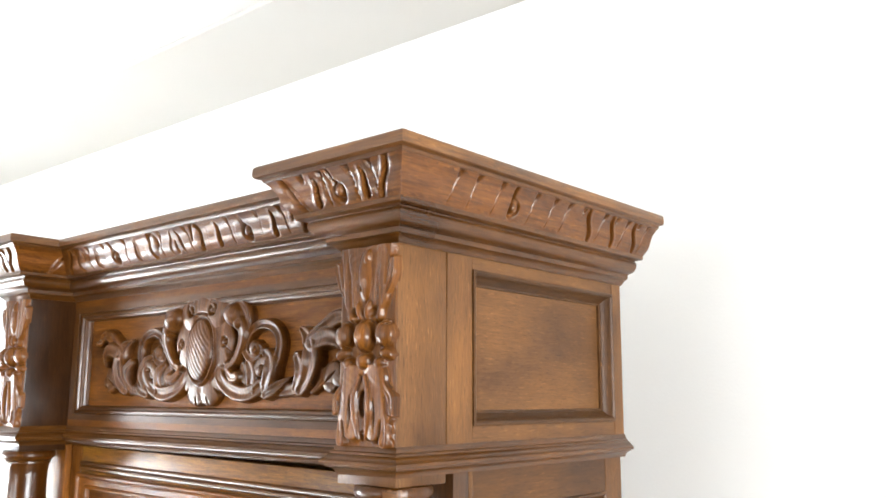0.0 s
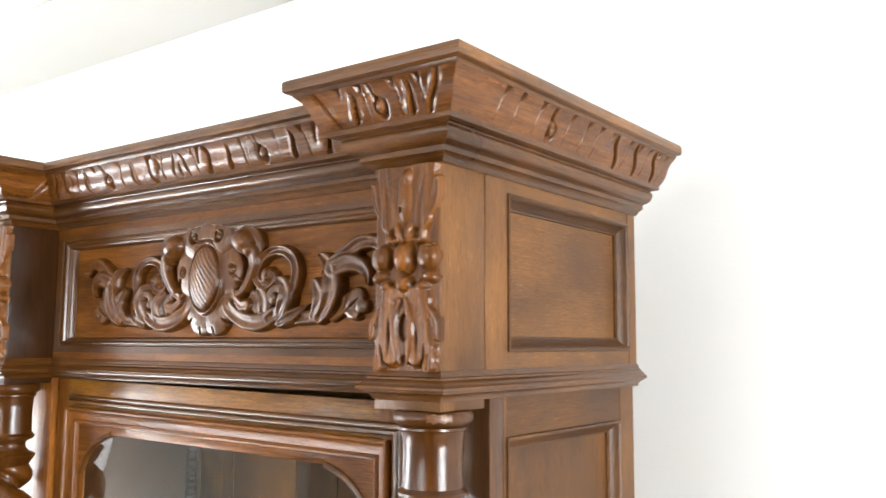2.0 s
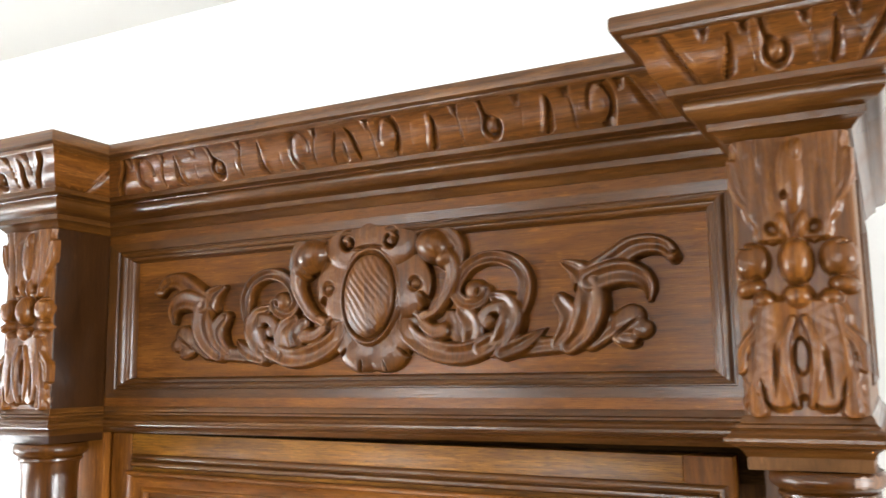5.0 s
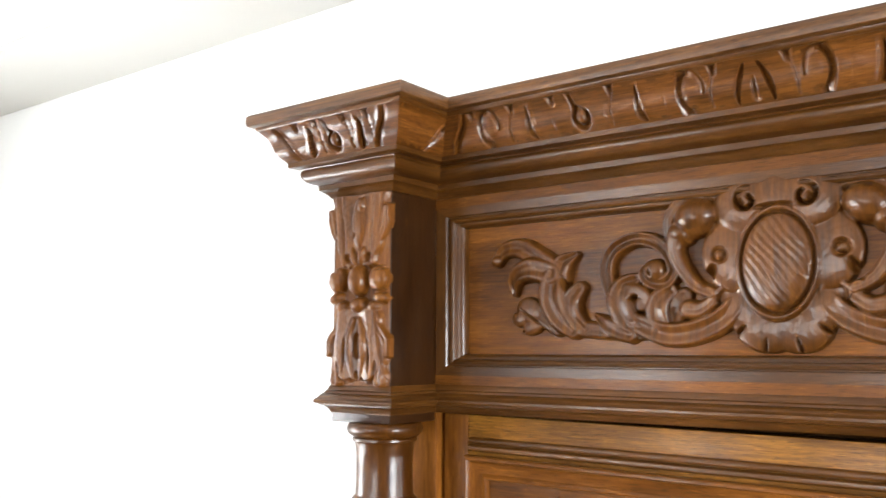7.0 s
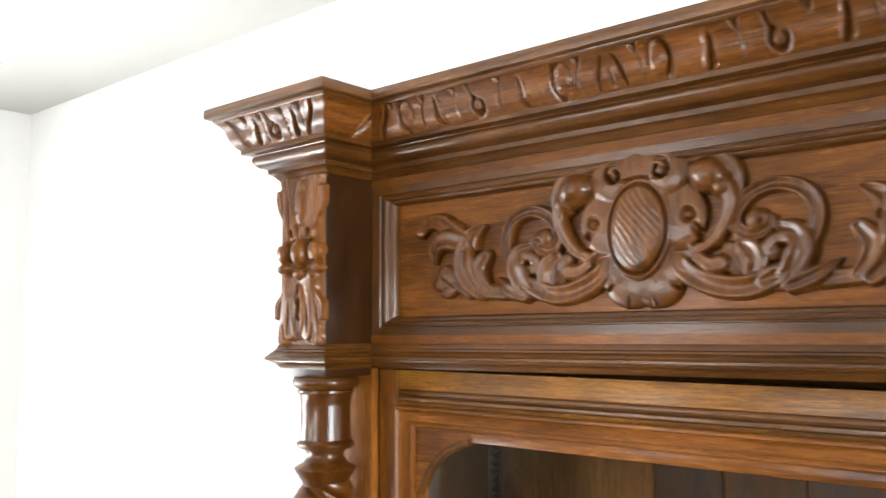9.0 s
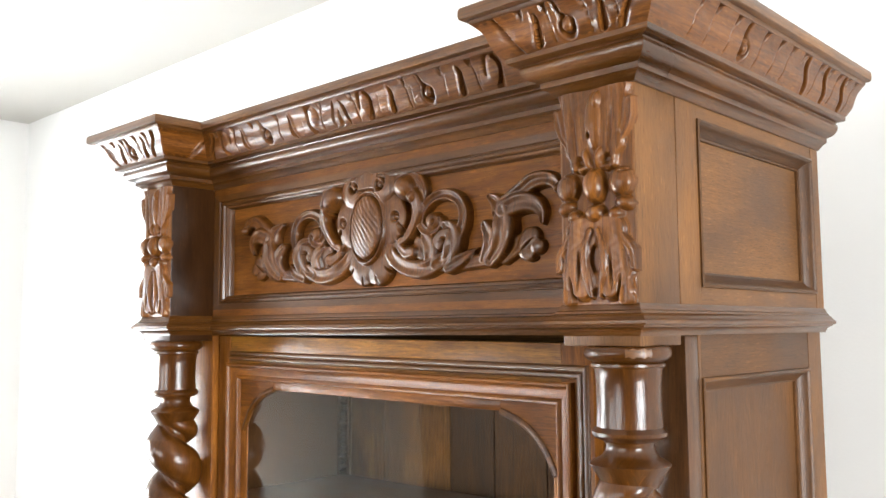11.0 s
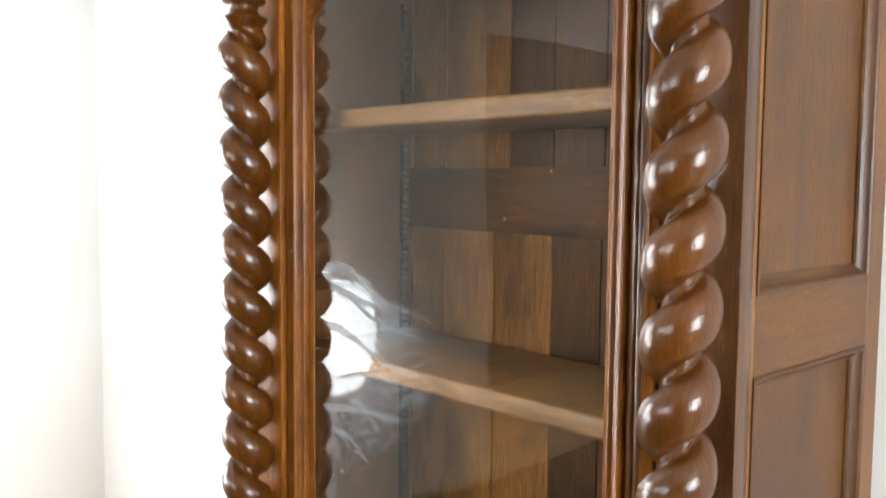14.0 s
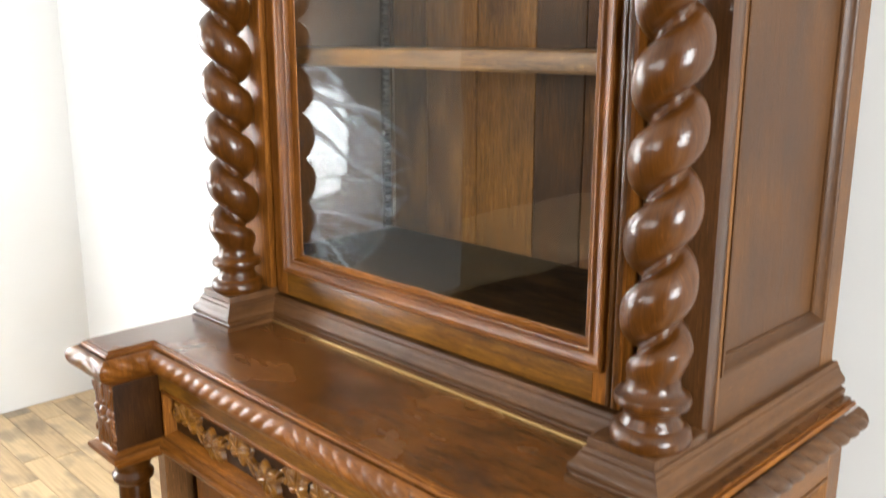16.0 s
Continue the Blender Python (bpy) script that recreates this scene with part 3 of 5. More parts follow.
def tick(U, W, u0, d):
    """A short fine chisel line."""
    return -0.0005 * np.exp(-((U - u0 - d * 0.002 * W) / 0.0007) ** 2) * np.clip((W - 0.10) * 12, 0, 1) * np.clip((0.72 + 0.1 * d - W) * 8, 0, 1)


def nick(U, W, u0, d):
    """The dark hollow between two rounded tongue tips, under the fillet."""
    return -0.0045 * np.exp(-((U - u0) / (0.0018 + 0.010 * np.clip(W - 0.80, 0, 1))) ** 4) * np.clip((W - 0.74) * 9, 0, 1)


def leafcut(U, W, u0, d):
    """A long slanting gouge with a rolled edge, at the mitres."""
    e = (U - u0 - d * 0.021 * (W - 0.5)) * d
    return (-0.0056 * np.exp(-(np.minimum(e, 0) / 0.0008) ** 2) * np.exp(-(np.maximum(e, 0) / 0.0042) ** 2) + 0.0012 * np.exp(-((e + 0.0028) / 0.0020) ** 2)) * np.sin(np.pi * np.clip(W * 0.94 + 0.03, 0, 1)) ** 0.4


def apex(U, W, u0, d):
    """A pointed leaf between two gouges that lean together."""
    g = 0
    for s in (-1, 1):
        x = (U - u0) * s - 0.0035 - 0.0125 * (1 - W) * 0.8
        wd = 0.0056 * np.clip(np.sin(np.pi * np.clip((W - 0.04) / 0.86, 0, 1)), 0, 1) ** 0.6
        g = g + np.where((x > 0) & (x < wd), -0.0062 * np.clip(1 - x / np.maximum(wd, 1e-6), 0, 1) ** 0.6, 0)
    return g - 0.0035 * np.exp(-((U - u0) / (0.0008 + 0.0036 * np.clip(0.55 - W, 0, 1))) ** 2) * np.clip((0.62 - W) * 6, 0, 1) * np.clip((W - 0.05) * 12, 0, 1)


MOTIF = {"blade": blade, "ring": ring, "hook": hook, "slit": slit, "tick": tick, "nick": nick, "leafcut": leafcut, "apex": apex}


def carved_run(p, q, dp, dq, motifs, deep):
    """One straight length of the band between two mitred corners. motifs: (kind, metres from the middle, direction)."""
    p, q, dp, dq = Vector(p), Vector(q), Vector(dp), Vector(dq)
    ln = (q - p).length
    nu, nw = max(8, int(ln / 0.0007)), 40
    along = (q - p) / ln
    out = Vector((along.y, -along.x))
    W = np.linspace(0, 1, nw + 1)[None, :].repeat(nu + 1, 0)
    S = np.linspace(0, 1, nu + 1)[:, None].repeat(nw + 1, 1)
    off = np.array([ogee(w)[0] for w in np.linspace(0, 1, nw + 1)])
    half = [((p + dp * o - (p + q) / 2).dot(along), (q + dq * o - (p + q) / 2).dot(along)) for o in off]
    U = np.array([[a + (c - a) * k for a, c in half] for k in np.linspace(0, 1, nu + 1)])
    D = np.zeros_like(U)
    for kind, u0, d in motifs:
        D += 0.85 * deep * MOTIF[kind](U, W, u0, d)
    D += 0.00006 * np.sin(U * 410 + 2 * np.sin(W * 9)) * np.sin(W * 17 + U * 120)
    fade = np.clip(np.minimum(S, 1 - S) * ln / 0.003, 0, 1)
    D = np.maximum(D * fade, -0.011)
    bm = bmesh.new()
    rows = []
    for i in range(nu + 1):
        s = i / nu
        row = []
        for j in range(nw + 1):
            o, z = ogee(j / nw)
            a, c = p + dp * o, q + dq * o
            b = a + (c - a) * s
            k = D[i, j]
            row.append(bm.verts.new((b.x + out.x * k * 0.85, b.y + out.y * k * 0.85, z - k * 0.45)))
        rows.append(row)
    for i in range(nu):
        for j in range(nw):
            bm.faces.new((rows[i][j], rows[i + 1][j], rows[i + 1][j + 1], rows[i][j + 1]))
    return bm


def mirrored(half):
    return half + [(k, -u, -d) for k, u, d in half]


def run_of(kind, d, *us):
    return [(kind, u, d) for u in us]


MID = [("apex", 0.001, 1)] + mirrored([("hook", 0.047, 1), ("blade", 0.090, 1), ("ring", 0.147, -1), ("blade", 0.195, 1), ("hook", 0.240, 1), ("leafcut", 0.276, -1)]
    + run_of("slit", 1, 0.030, 0.116, 0.216) + run_of("tick", 1, 0.070, 0.124, 0.174, 0.222)
    + run_of("nick", 1, 0.028, 0.116, 0.172, 0.214, 0.258))
MID = [(k, u, 1 if k == "ring" else d) for k, u, d in MID]
END = [("leafcut", -0.060, -1), ("blade", -0.031, 1), ("ring", 0.001, 1), ("blade", 0.034, 1), ("leafcut", 0.060, 1), ("slit", -0.016, 1), ("slit", 0.0215, 1), ("slit", 0.0485, 1),
       ("nick", -0.043, 1), ("nick", -0.017, 1), ("nick", 0.020, 1), ("nick", 0.049, 1), ("tick", 0.027, 1), ("tick", -0.022, 1), ("tick", 0.056, 1)]
SIDE = [("slit", -0.178, -1), ("slit", -0.150, -1), ("slit", -0.112, -1), ("ring", -0.082, 1), ("slit", -0.052, -1), ("slit", -0.018, -1), ("slit", 0.010, -1), ("leafcut", 0.060, -1), ("slit", 0.085, -1),
        ("leafcut", 0.112, -1), ("slit", 0.138, -1), ("leafcut", 0.164, -1), ("slit", 0.186, -1)] + run_of("nick", 1, -0.178, -0.150, -0.112, -0.052, -0.018, 0.010, 0.040, 0.085, 0.112, 0.138, 0.164, 0.186)
INNER = [("leafcut", -0.020, 1), ("blade", 0.004, 1), ("leafcut", 0.020, 1)]
dirs = mitre(BREAK, False)
for k, mot in enumerate(([(k_, -u_, -d_) for k_, u_, d_ in SIDE], END, INNER, MID, [(k_, -u_, -d_) for k_, u_, d_ in INNER], END, SIDE)):
    bmr = carved_run(BREAK[k], BREAK[k + 1], dirs[k], dirs[k + 1], mot, 0.85 if k in (0, 6) else 1.0)
    part("carved_band", bmr, (carved, "y") if k in (0, 2, 4, 6) else band_x, cabinet, "gouged tongue-and-ring carving", crease=42)

# frieze: blocks over the columns, side panels, the recessed middle in its mitred frame
# left block is darker: shade on its inner face is put into the wood
for s in (-1, 1):
    x0, x1 = sorted((s * BI, s * BX))
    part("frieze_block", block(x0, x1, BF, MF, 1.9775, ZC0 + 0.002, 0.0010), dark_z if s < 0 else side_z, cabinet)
part("frieze_rail", block(-BI, BI, MF, MF + 0.03, 2.1885, ZC0 + 0.002, 0), rail_x, cabinet)
part("frieze_rail", block(-BI, BI, MF, MF + 0.03, 1.9875, 2.0240, 0), rail_x, cabinet)
field_y = -0.318
part("frieze_panel", block(-BI, BI, field_y, field_y + 0.012, 2.015, 2.195, 0), wood_x, cabinet)
FRAME = [(0.0, 0.0), (0.0, 0.0154), (-0.0085, 0.0150), (-0.0094, 0.0132), (-0.0102, 0.0132), (-0.0112, 0.0146), (-0.0134, 0.0150), (-0.0152, 0.0138), (-0.0160, 0.0112), (-0.0172, 0.0110),
         (-0.0188, 0.0102), (-0.0202, 0.0078), (-0.0208, 0.0040), (-0.0210, 0.0)]
FR = [(-0.3375, 2.0225), (0.3375, 2.0225), (0.3375, 2.1900), (-0.3375, 2.1900)]
fd = mitre(FR, True)
for k in range(4):
    a, b = FR[k], FR[(k + 1) % 4]
    da, db = fd[k], fd[(k + 1) % 4]
    bmq = bmesh.new()
    rows = [[bmq.verts.new((c[0] + d.x * o * 1.45, field_y - h, c[1] + d.y * o)) for o, h in FRAME] for c, d in ((a, da), (b, db))]
    for i in range(len(FRAME) - 1):
        bmq.faces.new((rows[0][i], rows[1][i], rows[1][i + 1], rows[0][i + 1]))
    bmesh.ops.recalc_face_normals(bmq, faces=bmq.faces[:])
    part("panel_moulding", bmq, gloss_x if k % 2 == 0 else gloss_z, cabinet)

# frieze carving: cartouche with a striped oval shield between leaf scrolls
cv = Relief(-0.290, 0.300, 2.040, 2.196, 0.00075)
for s in (-1, 1):
    grow = 1.0 if s < 0 else 1.065

    def m(u, v):
        return (s * (u if u < 0.09 else 0.09 + (u - 0.09) * grow), v)

    def ms(*pts):
        return [m(u, v) for u, v in smooth(pts)]

    # ground leaves behind the limbs
    cv.stroke(ms((0.1250, 2.0630), (0.1565, 2.0650), (0.1790, 2.0670), (0.1960, 2.0705)), 0.0085, 0.0085, 0.0100, hollow=0.0016)
    # limb that springs below the shield, rolls out and round and ends in a volute
    cv.stroke(ms((0.0360, 2.0930), (0.0380, 2.0820), (0.0510, 2.0705), (0.0724, 2.0625), (0.0950, 2.0610), (0.1178, 2.0690)), 0.0092, 0.0104, 0.0165, flat=0.34, hollow=0.0050, r_mid=0.0112, hw=0.58)
    cv.stroke(ms((0.1100, 2.0650), (0.1250, 2.0740), (0.1380, 2.0880), (0.1470, 2.1032), (0.1500, 2.1206), (0.1436, 2.1349), (0.1297, 2.1430), (0.1144, 2.1440), (0.0997, 2.1379), (0.0900, 2.1262), (0.0870, 2.1143),
                 (0.0938, 2.1056), (0.1028, 2.1040), (0.1110, 2.1078), (0.1142, 2.1145)), 0.0080, 0.0066, 0.0160, flat=0.32, hollow=0.0055, r_mid=0.0072, hw=0.58)
    cv.dome(*m(0.1050, 2.1160), 0.0112, 0.0108, 0.0165, power=0.35)
    cv.cut(*m(0.1085, 2.1145), 0.0022, 0.0042, 0.0060, turn=-20 * s)
    # the limb's curled root, with the black eye of the curl
    cv.stroke(ms((0.0335, 2.0990), (0.0420, 2.1000), (0.0480, 2.0950), (0.0545, 2.0880), (0.0648, 2.0811), (0.0745, 2.0815)), 0.0040, 0.0088, 0.0175, hollow=0.0012)
    cv.dome(*m(0.0765, 2.0822), 0.0080, 0.0072, 0.0165)
    cv.cut(*m(0.0425, 2.0935), 0.0110, 0.0044, 0.0200, turn=-38 * s)
    # leaf inside the limb, cupped, with its sharp tip on the lower edge
    cv.stroke(ms((0.0909, 2.0985), (0.1010, 2.0893), (0.1025, 2.0776), (0.0949, 2.0620)), 0.0062, 0.0040, 0.0160, flat=0.4, r_mid=0.0120, hollow=0.0030)
    cv.stroke(ms((0.0800, 2.0935), (0.0870, 2.0800), (0.0930, 2.0690)), 0.0080, 0.0040, 0.0105, hollow=0.0022, r_mid=0.0110)
    # leaf within the roll, with its turned-over lobe
    cv.stroke(ms((0.1180, 2.0600), (0.1315, 2.0755), (0.1375, 2.0925), (0.1325, 2.1040), (0.1220, 2.1095)), 0.0044, 0.0060, 0.0190, flat=0.4, hollow=0.0034, r_mid=0.0136)
    cv.stroke(ms((0.1294, 2.1000), (0.1193, 2.0985), (0.1122, 2.0925), (0.1165, 2.0862)), 0.0070, 0.0064, 0.0150, flat=0.4)
    cv.dome(*m(0.1175, 2.0880), 0.0085, 0.0080, 0.0150, power=0.35)
    cv.cut(*m(0.1240, 2.0930), 0.0050, 0.0024, 0.0080, turn=-20 * s)
    # bud that nods towards the shield, its stalk sweeping down to the curl
    cv.stroke(ms((0.0545, 2.0945), (0.0686, 2.1018), (0.0788, 2.1155), (0.0850, 2.1300), (0.0835, 2.1430), (0.0780, 2.1500)), 0.0060, 0.0098, 0.0210, hollow=0.0016, r_mid=0.0070)
    cv.dome(*m(0.0665, 2.1580), 0.0200, 0.0165, 0.0280, turn=-24 * s, power=0.42)
    cv.dome(*m(0.0790, 2.1460), 0.0120, 0.0105, 0.0235, turn=40 * s)
    # hood behind the bud
    cv.stroke(ms((0.0420, 2.1740), (0.0600, 2.1780), (0.0790, 2.1720), (0.0905, 2.1580), (0.0910, 2.1400)), 0.0060, 0.0048, 0.0150, hollow=0.0020, r_mid=0.0074)
    # long leaf towards the end
    cv.stroke(ms((0.1290, 2.0605), (0.1480, 2.0685), (0.1650, 2.0805)), 0.0080, 0.0012, 0.0165, hollow=0.0034, r_mid=0.0084)
    # outer group: great crescent, inner bud, claw, hook and lobed leaf
    cv.stroke(ms((0.1825, 2.1350), (0.1955, 2.1265), (0.2030, 2.1110), (0.2040, 2.0931), (0.1976, 2.0777), (0.1850, 2.0650)), 0.0040, 0.0085, 0.0195, flat=0.4, hollow=0.0046, r_mid=0.0160)
    cv.cut(*m(0.1905, 2.1060), 0.0028, 0.0120, 0.0150, turn=-24 * s)
    cv.stroke(ms((0.1780, 2.1040), (0.1862, 2.0925), (0.1850, 2.0799), (0.1740, 2.0670)), 0.0070, 0.0050, 0.0165, flat=0.4, hollow=0.0030, r_mid=0.0108)
    cv.stroke(ms((0.2053, 2.1215), (0.2245, 2.1345), (0.2370, 2.1430), (0.2500, 2.1455), (0.2620, 2.1425), (0.2690, 2.1340)), 0.0130, 0.0062, 0.0155, flat=0.4, hollow=0.0034, r_mid=0.0110)
    cv.dome(*m(0.2690, 2.1335), 0.0058, 0.0064, 0.0160)
    cv.stroke(ms((0.2053, 2.1180), (0.2260, 2.1235), (0.2412, 2.1206), (0.2490, 2.1120), (0.2490, 2.1010)), 0.0120, 0.0034, 0.0180, flat=0.4, hollow=0.0038, r_mid=0.0118)
    cv.stroke(ms((0.2020, 2.0690), (0.2180, 2.0790), (0.2300, 2.0850)), 0.0100, 0.0110, 0.0095, hollow=0.0020)
    cv.dome(*m(0.2320, 2.0840), 0.0160, 0.0130, 0.0110, turn=35 * s, power=0.22)
    cv.dome(*m(0.2420, 2.0770), 0.0105, 0.0090, 0.0105, power=0.22)
    cv.dome(*m(0.2300, 2.0690), 0.0130, 0.0078, 0.0100, turn=-15 * s, power=0.22)
    cv.cut(*m(0.2310, 2.0790), 0.0013, 0.0150, 0.0045, turn=-55 * s)
    cv.cut(*m(0.2490, 2.0850), 0.0040, 0.0020, 0.0080, turn=30 * s)
    cv.cut(*m(0.2400, 2.0665), 0.0040, 0.0020, 0.0080, turn=50 * s)
    # strapwork plate round the shield: ears with a button, scrolls above, a scalloped fan below
    cv.dome(*m(0.0160, 2.1180), 0.0390, 0.0570, 0.0105, power=0.14)
    cv.dome(*m(0.0330, 2.1260), 0.0300, 0.0330, 0.0150, power=0.14)
    cv.dome(*m(0.0225, 2.1640), 0.0290, 0.0240, 0.0185, power=0.16)
    cv.dome(*m(0.0290, 2.0790), 0.0190, 0.0180, 0.0125, power=0.16, turn=35 * s)
    cv.dome(*m(0.0120, 2.0680), 0.0270, 0.0235, 0.0130, power=0.22)
    cv.cut(*m(0.0130, 2.0500), 0.0014, 0.0085, 0.0070, turn=12 * s)
    cv.cut(*m(0.0330, 2.0630), 0.0018, 0.0080, 0.0080, turn=48 * s)
    # the curl at each end of the crest
    for u_, v_ in spiral(0.0225, 2.1680, 0.0105, 0.0035, 100, -0.95, 40):
        cv.cut(*m(u_, v_), 0.0024, 0.0024, 0.0046)
    cv.cut(*m(0.0265, 2.1655), 0.0036, 0.0050, 0.0060)
    cv.cut(*m(0.0560, 2.1090), 0.0120, 0.0050, 0.0100, turn=-60 * s)
cv.dome(0, 2.1700, 0.0180, 0.0205, 0.0185, power=0.14)
cv.cut(0, 2.1610, 0.0180, 0.0034, 0.0080)
# oval shield: a broad rim, a sunk line and a belly with slanting reeds
c2, s2 = math.cos(radians(-4)), math.sin(radians(-4))
A = (cv.U * c2 + (cv.V - 2.1165) * s2) / 0.0292
B = (-cv.U * s2 + (cv.V - 2.1165) * c2) / 0.0425
RR = np.hypot(A, B)
edge_h = 0.0155 + 0.0026 * np.exp(-((RR - 1.03) / 0.05) ** 2) - 0.0022 * np.exp(-((RR - 0.94) / 0.025) ** 2)
reed = np.abs(np.sin((cv.U * 0.80 + (cv.V - 2.1165) * 0.60) * 560 + 0.6 * np.sin(cv.V * 130)))
belly = 0.0148 + 0.0105 * np.sqrt(np.maximum(0, 1 - RR ** 2)) + 0.0008 * reed * np.clip((0.92 - RR) * 8, 0, 1)
cv.h = np.where(RR < 0.91, belly, np.where(RR < 1.09, np.maximum(edge_h, cv.h * 0.55), cv.h))
for s in (-1, 1):
    cv.cut(s * 0.0470, 2.1255, 0.0078, 0.0078, 0.0090)
    cv.dome(s * 0.0470, 2.1255, 0.0046, 0.0046, 0.0070, base=0.0085)
# tool marks
cv.h = np.where(cv.h > 0.001, cv.h + 0.00010 * np.sin(cv.U * 610 + 2.2 * np.sin(cv.V * 330)) * np.sin(cv.V * 540 + 1.7 * np.sin(cv.U * 270)), cv.h)
cv.h = np.where(cv.h > 0, cv.h * 0.90, cv.h)
cv.soften(1)
part("carving", cv.mesh(front_at(field_y)), wood_carved, cabinet, "carved cartouche with striped shield and leaf scrolls", crease=60)


def leaf_drop(cx, z0, z1, half, cell=0.0007):
    """The carved drop on a block's face: two broad leaves round a bud, a knot of three drilled pods, and a leafy apron with a keyhole."""
    r = Relief(cx - half - 0.006, cx + half + 0.006, z0, z1, cell)
    H, w = z1 - z0, half
    q = H / 0.186
    A, K = (r.U - cx) / w, (z1 - r.V) / H
    S = np.abs(A)

    def at(a, k):
        return (cx + w * a, z1 - H * k)
    # upper leaves: flat blades that narrow to the knot, ribbed, their outer edges nicked
    ends = 1.00 - 0.40 * np.clip((K - 0.10) / 0.28, 0, 1) ** 1.6 - 0.05 * np.abs(np.sin(K * 34)) ** 3
    blade_ = 0.0052 + 0.0022 * np.cos((S - 0.62) * 3.2) - 0.0016 * np.exp(-((S - 0.44 - 0.35 * (0.3 - K)) / 0.045) ** 2) - 0.0013 * np.exp(-((S - 0.74 - 0.55 * (0.2 - K)) / 0.035) ** 2)
    r.add(np.where((K < 0.385) & (S < ends), blade_ * q * np.clip((ends - S) / 0.10, 0.35, 1) * np.clip((0.392 - K) / 0.02, 0, 1), -0.01))
    for s in (-1, 1):
        r.stroke(smooth([at(s * 0.34, 0.375), at(s * 0.60, 0.270), at(s * 0.86, 0.190), at(s * 0.98, 0.090)]), 0.0030 * q, 0.0056 * q, 0.0080 * q, flat=0.4, hollow=0.0016 * q)
        r.stroke(smooth([at(s * 0.22, 0.345), at(s * 0.40, 0.220), at(s * 0.58, 0.100), at(s * 0.62, 0.010)]), 0.0026 * q, 0.0075 * q, 0.0085 * q, flat=0.4, hollow=0.0020 * q)
        r.stroke(smooth([at(s * 0.46, 0.615), at(s * 0.70, 0.700), at(s * 0.94, 0.760), at(s * 1.00, 0.830)]), 0.0034 * q, 0.0046 * q, 0.0085 * q, flat=0.4, hollow=0.0014 * q)
        r.stroke(smooth([at(s * 0.44, 0.640), at(s * 0.60, 0.760), at(s * 0.72, 0.880), at(s * 0.74, 0.975)]), 0.0030 * q, 0.0066 * q, 0.0090 * q, flat=0.4, hollow=0.0020 * q)
    # lower apron: spreading leaves with torn sides and a scalloped foot
    ends = 0.62 + 0.38 * np.clip((K - 0.58) / 0.16, 0, 1) ** 0.7 - 0.07 * np.abs(np.sin(K * 29 + 0.6)) ** 4
    foot = 0.985 - 0.045 * np.abs(np.cos(S * 4.3)) ** 3
    apron = 0.0062 + 0.0024 * np.cos((S - 0.52) * 4.0) - 0.0018 * np.exp(-((S - 0.72 - 0.10 * np.sin(K * 9)) / 0.045) ** 2) - 0.0012 * np.exp(-((S - 0.90) / 0.03) ** 2)
    r.add(np.where((K > 0.575) & (S < ends) & (K < foot), apron * q * np.clip((ends - S) / 0.10, 0.3, 1) * np.clip((K - 0.57) / 0.03, 0, 1) * np.clip((foot - K) / 0.02, 0.4, 1), -0.01))
    # upper bud, drilled, over a forked tip
    r.dome(*at(0.02, 0.150), w * 0.25, H * 0.145, 0.0105 * q, power=0.40)
    r.dome(*at(0.14, 0.060), w * 0.13, H * 0.055, 0.0115 * q, turn=-8)
    r.cut(*at(-0.10, 0.215), 0.0026 * q, 0.0034 * q, 0.0100 * q)
    for s, lean in ((-1, 14), (1, -14)):
        r.dome(*at(s * 0.15, 0.325), w * 0.12, H * 0.060, 0.0105 * q, turn=lean)
        r.cut(*at(s * 0.34, 0.335), w * 0.12, H * 0.030, 0.0080 * q, turn=lean * 2)
        # side pods with their drilled mouths, each over a small fruit
        r.dome(*at(s * 0.70, 0.450), w * 0.31, H * 0.070, 0.0120 * q, power=0.34)
        r.cut(*at(s * 0.62, 0.525), 0.0040 * q, 0.0046 * q, 0.0200 * q)
        r.dome(*at(s * 0.76, 0.545), w * 0.25, H * 0.034, 0.0105 * q, turn=-14 * s)
        r.dome(*at(s * 0.54, 0.590), w * 0.20, H * 0.034, 0.0105 * q)
        r.cut(*at(s * 0.86, 0.395), w * 0.20, 0.0016, 0.0070 * q, turn=14 * s)
        r.cut(*at(s * 0.36, 0.480), w * 0.05, H * 0.080, 0.0100 * q)
        # lips of the keyhole
        r.stroke(smooth([at(s * 0.10, 0.660), at(s * 0.24, 0.740), at(s * 0.24, 0.840), at(s * 0.12, 0.960)]), 0.0032 * q, 0.0022 * q, 0.0105 * q, r_mid=0.0042 * q)
        r.cut(*at(s * 0.42, 0.840), w * 0.06, H * 0.100, 0.0045 * q, turn=4 * s)
        r.cut(*at(s * 0.62, 0.920), w * 0.05, H * 0.060, 0.0050 * q, turn=-10 * s)
    # middle pod, the proudest, and its collar
    r.dome(*at(0.02, 0.455), w * 0.29, H * 0.085, 0.0160 * q, power=0.42)
    r.dome(*at(0.02, 0.580), w * 0.26, H * 0.045, 0.0125 * q, power=0.42)
    r.cut(*at(0.03, 0.540), w * 0.24, 0.0016, 0.0070 * q, turn=6)
    r.cut(*at(0.0, 0.790), w * 0.13, H * 0.070, 0.0200 * q)
    r.h = np.where(S < 1.05, r.h, -0.01)
    r.add(np.where(S < 0.97, 0.0010, -0.01))
    r.h = np.where(r.h > 0.0015, r.h + 0.00014 * np.sin(r.U * 520 + 2 * np.sin(r.V * 300)) * np.sin(r.V * 430), r.h)
    r.soften(1)
    return r


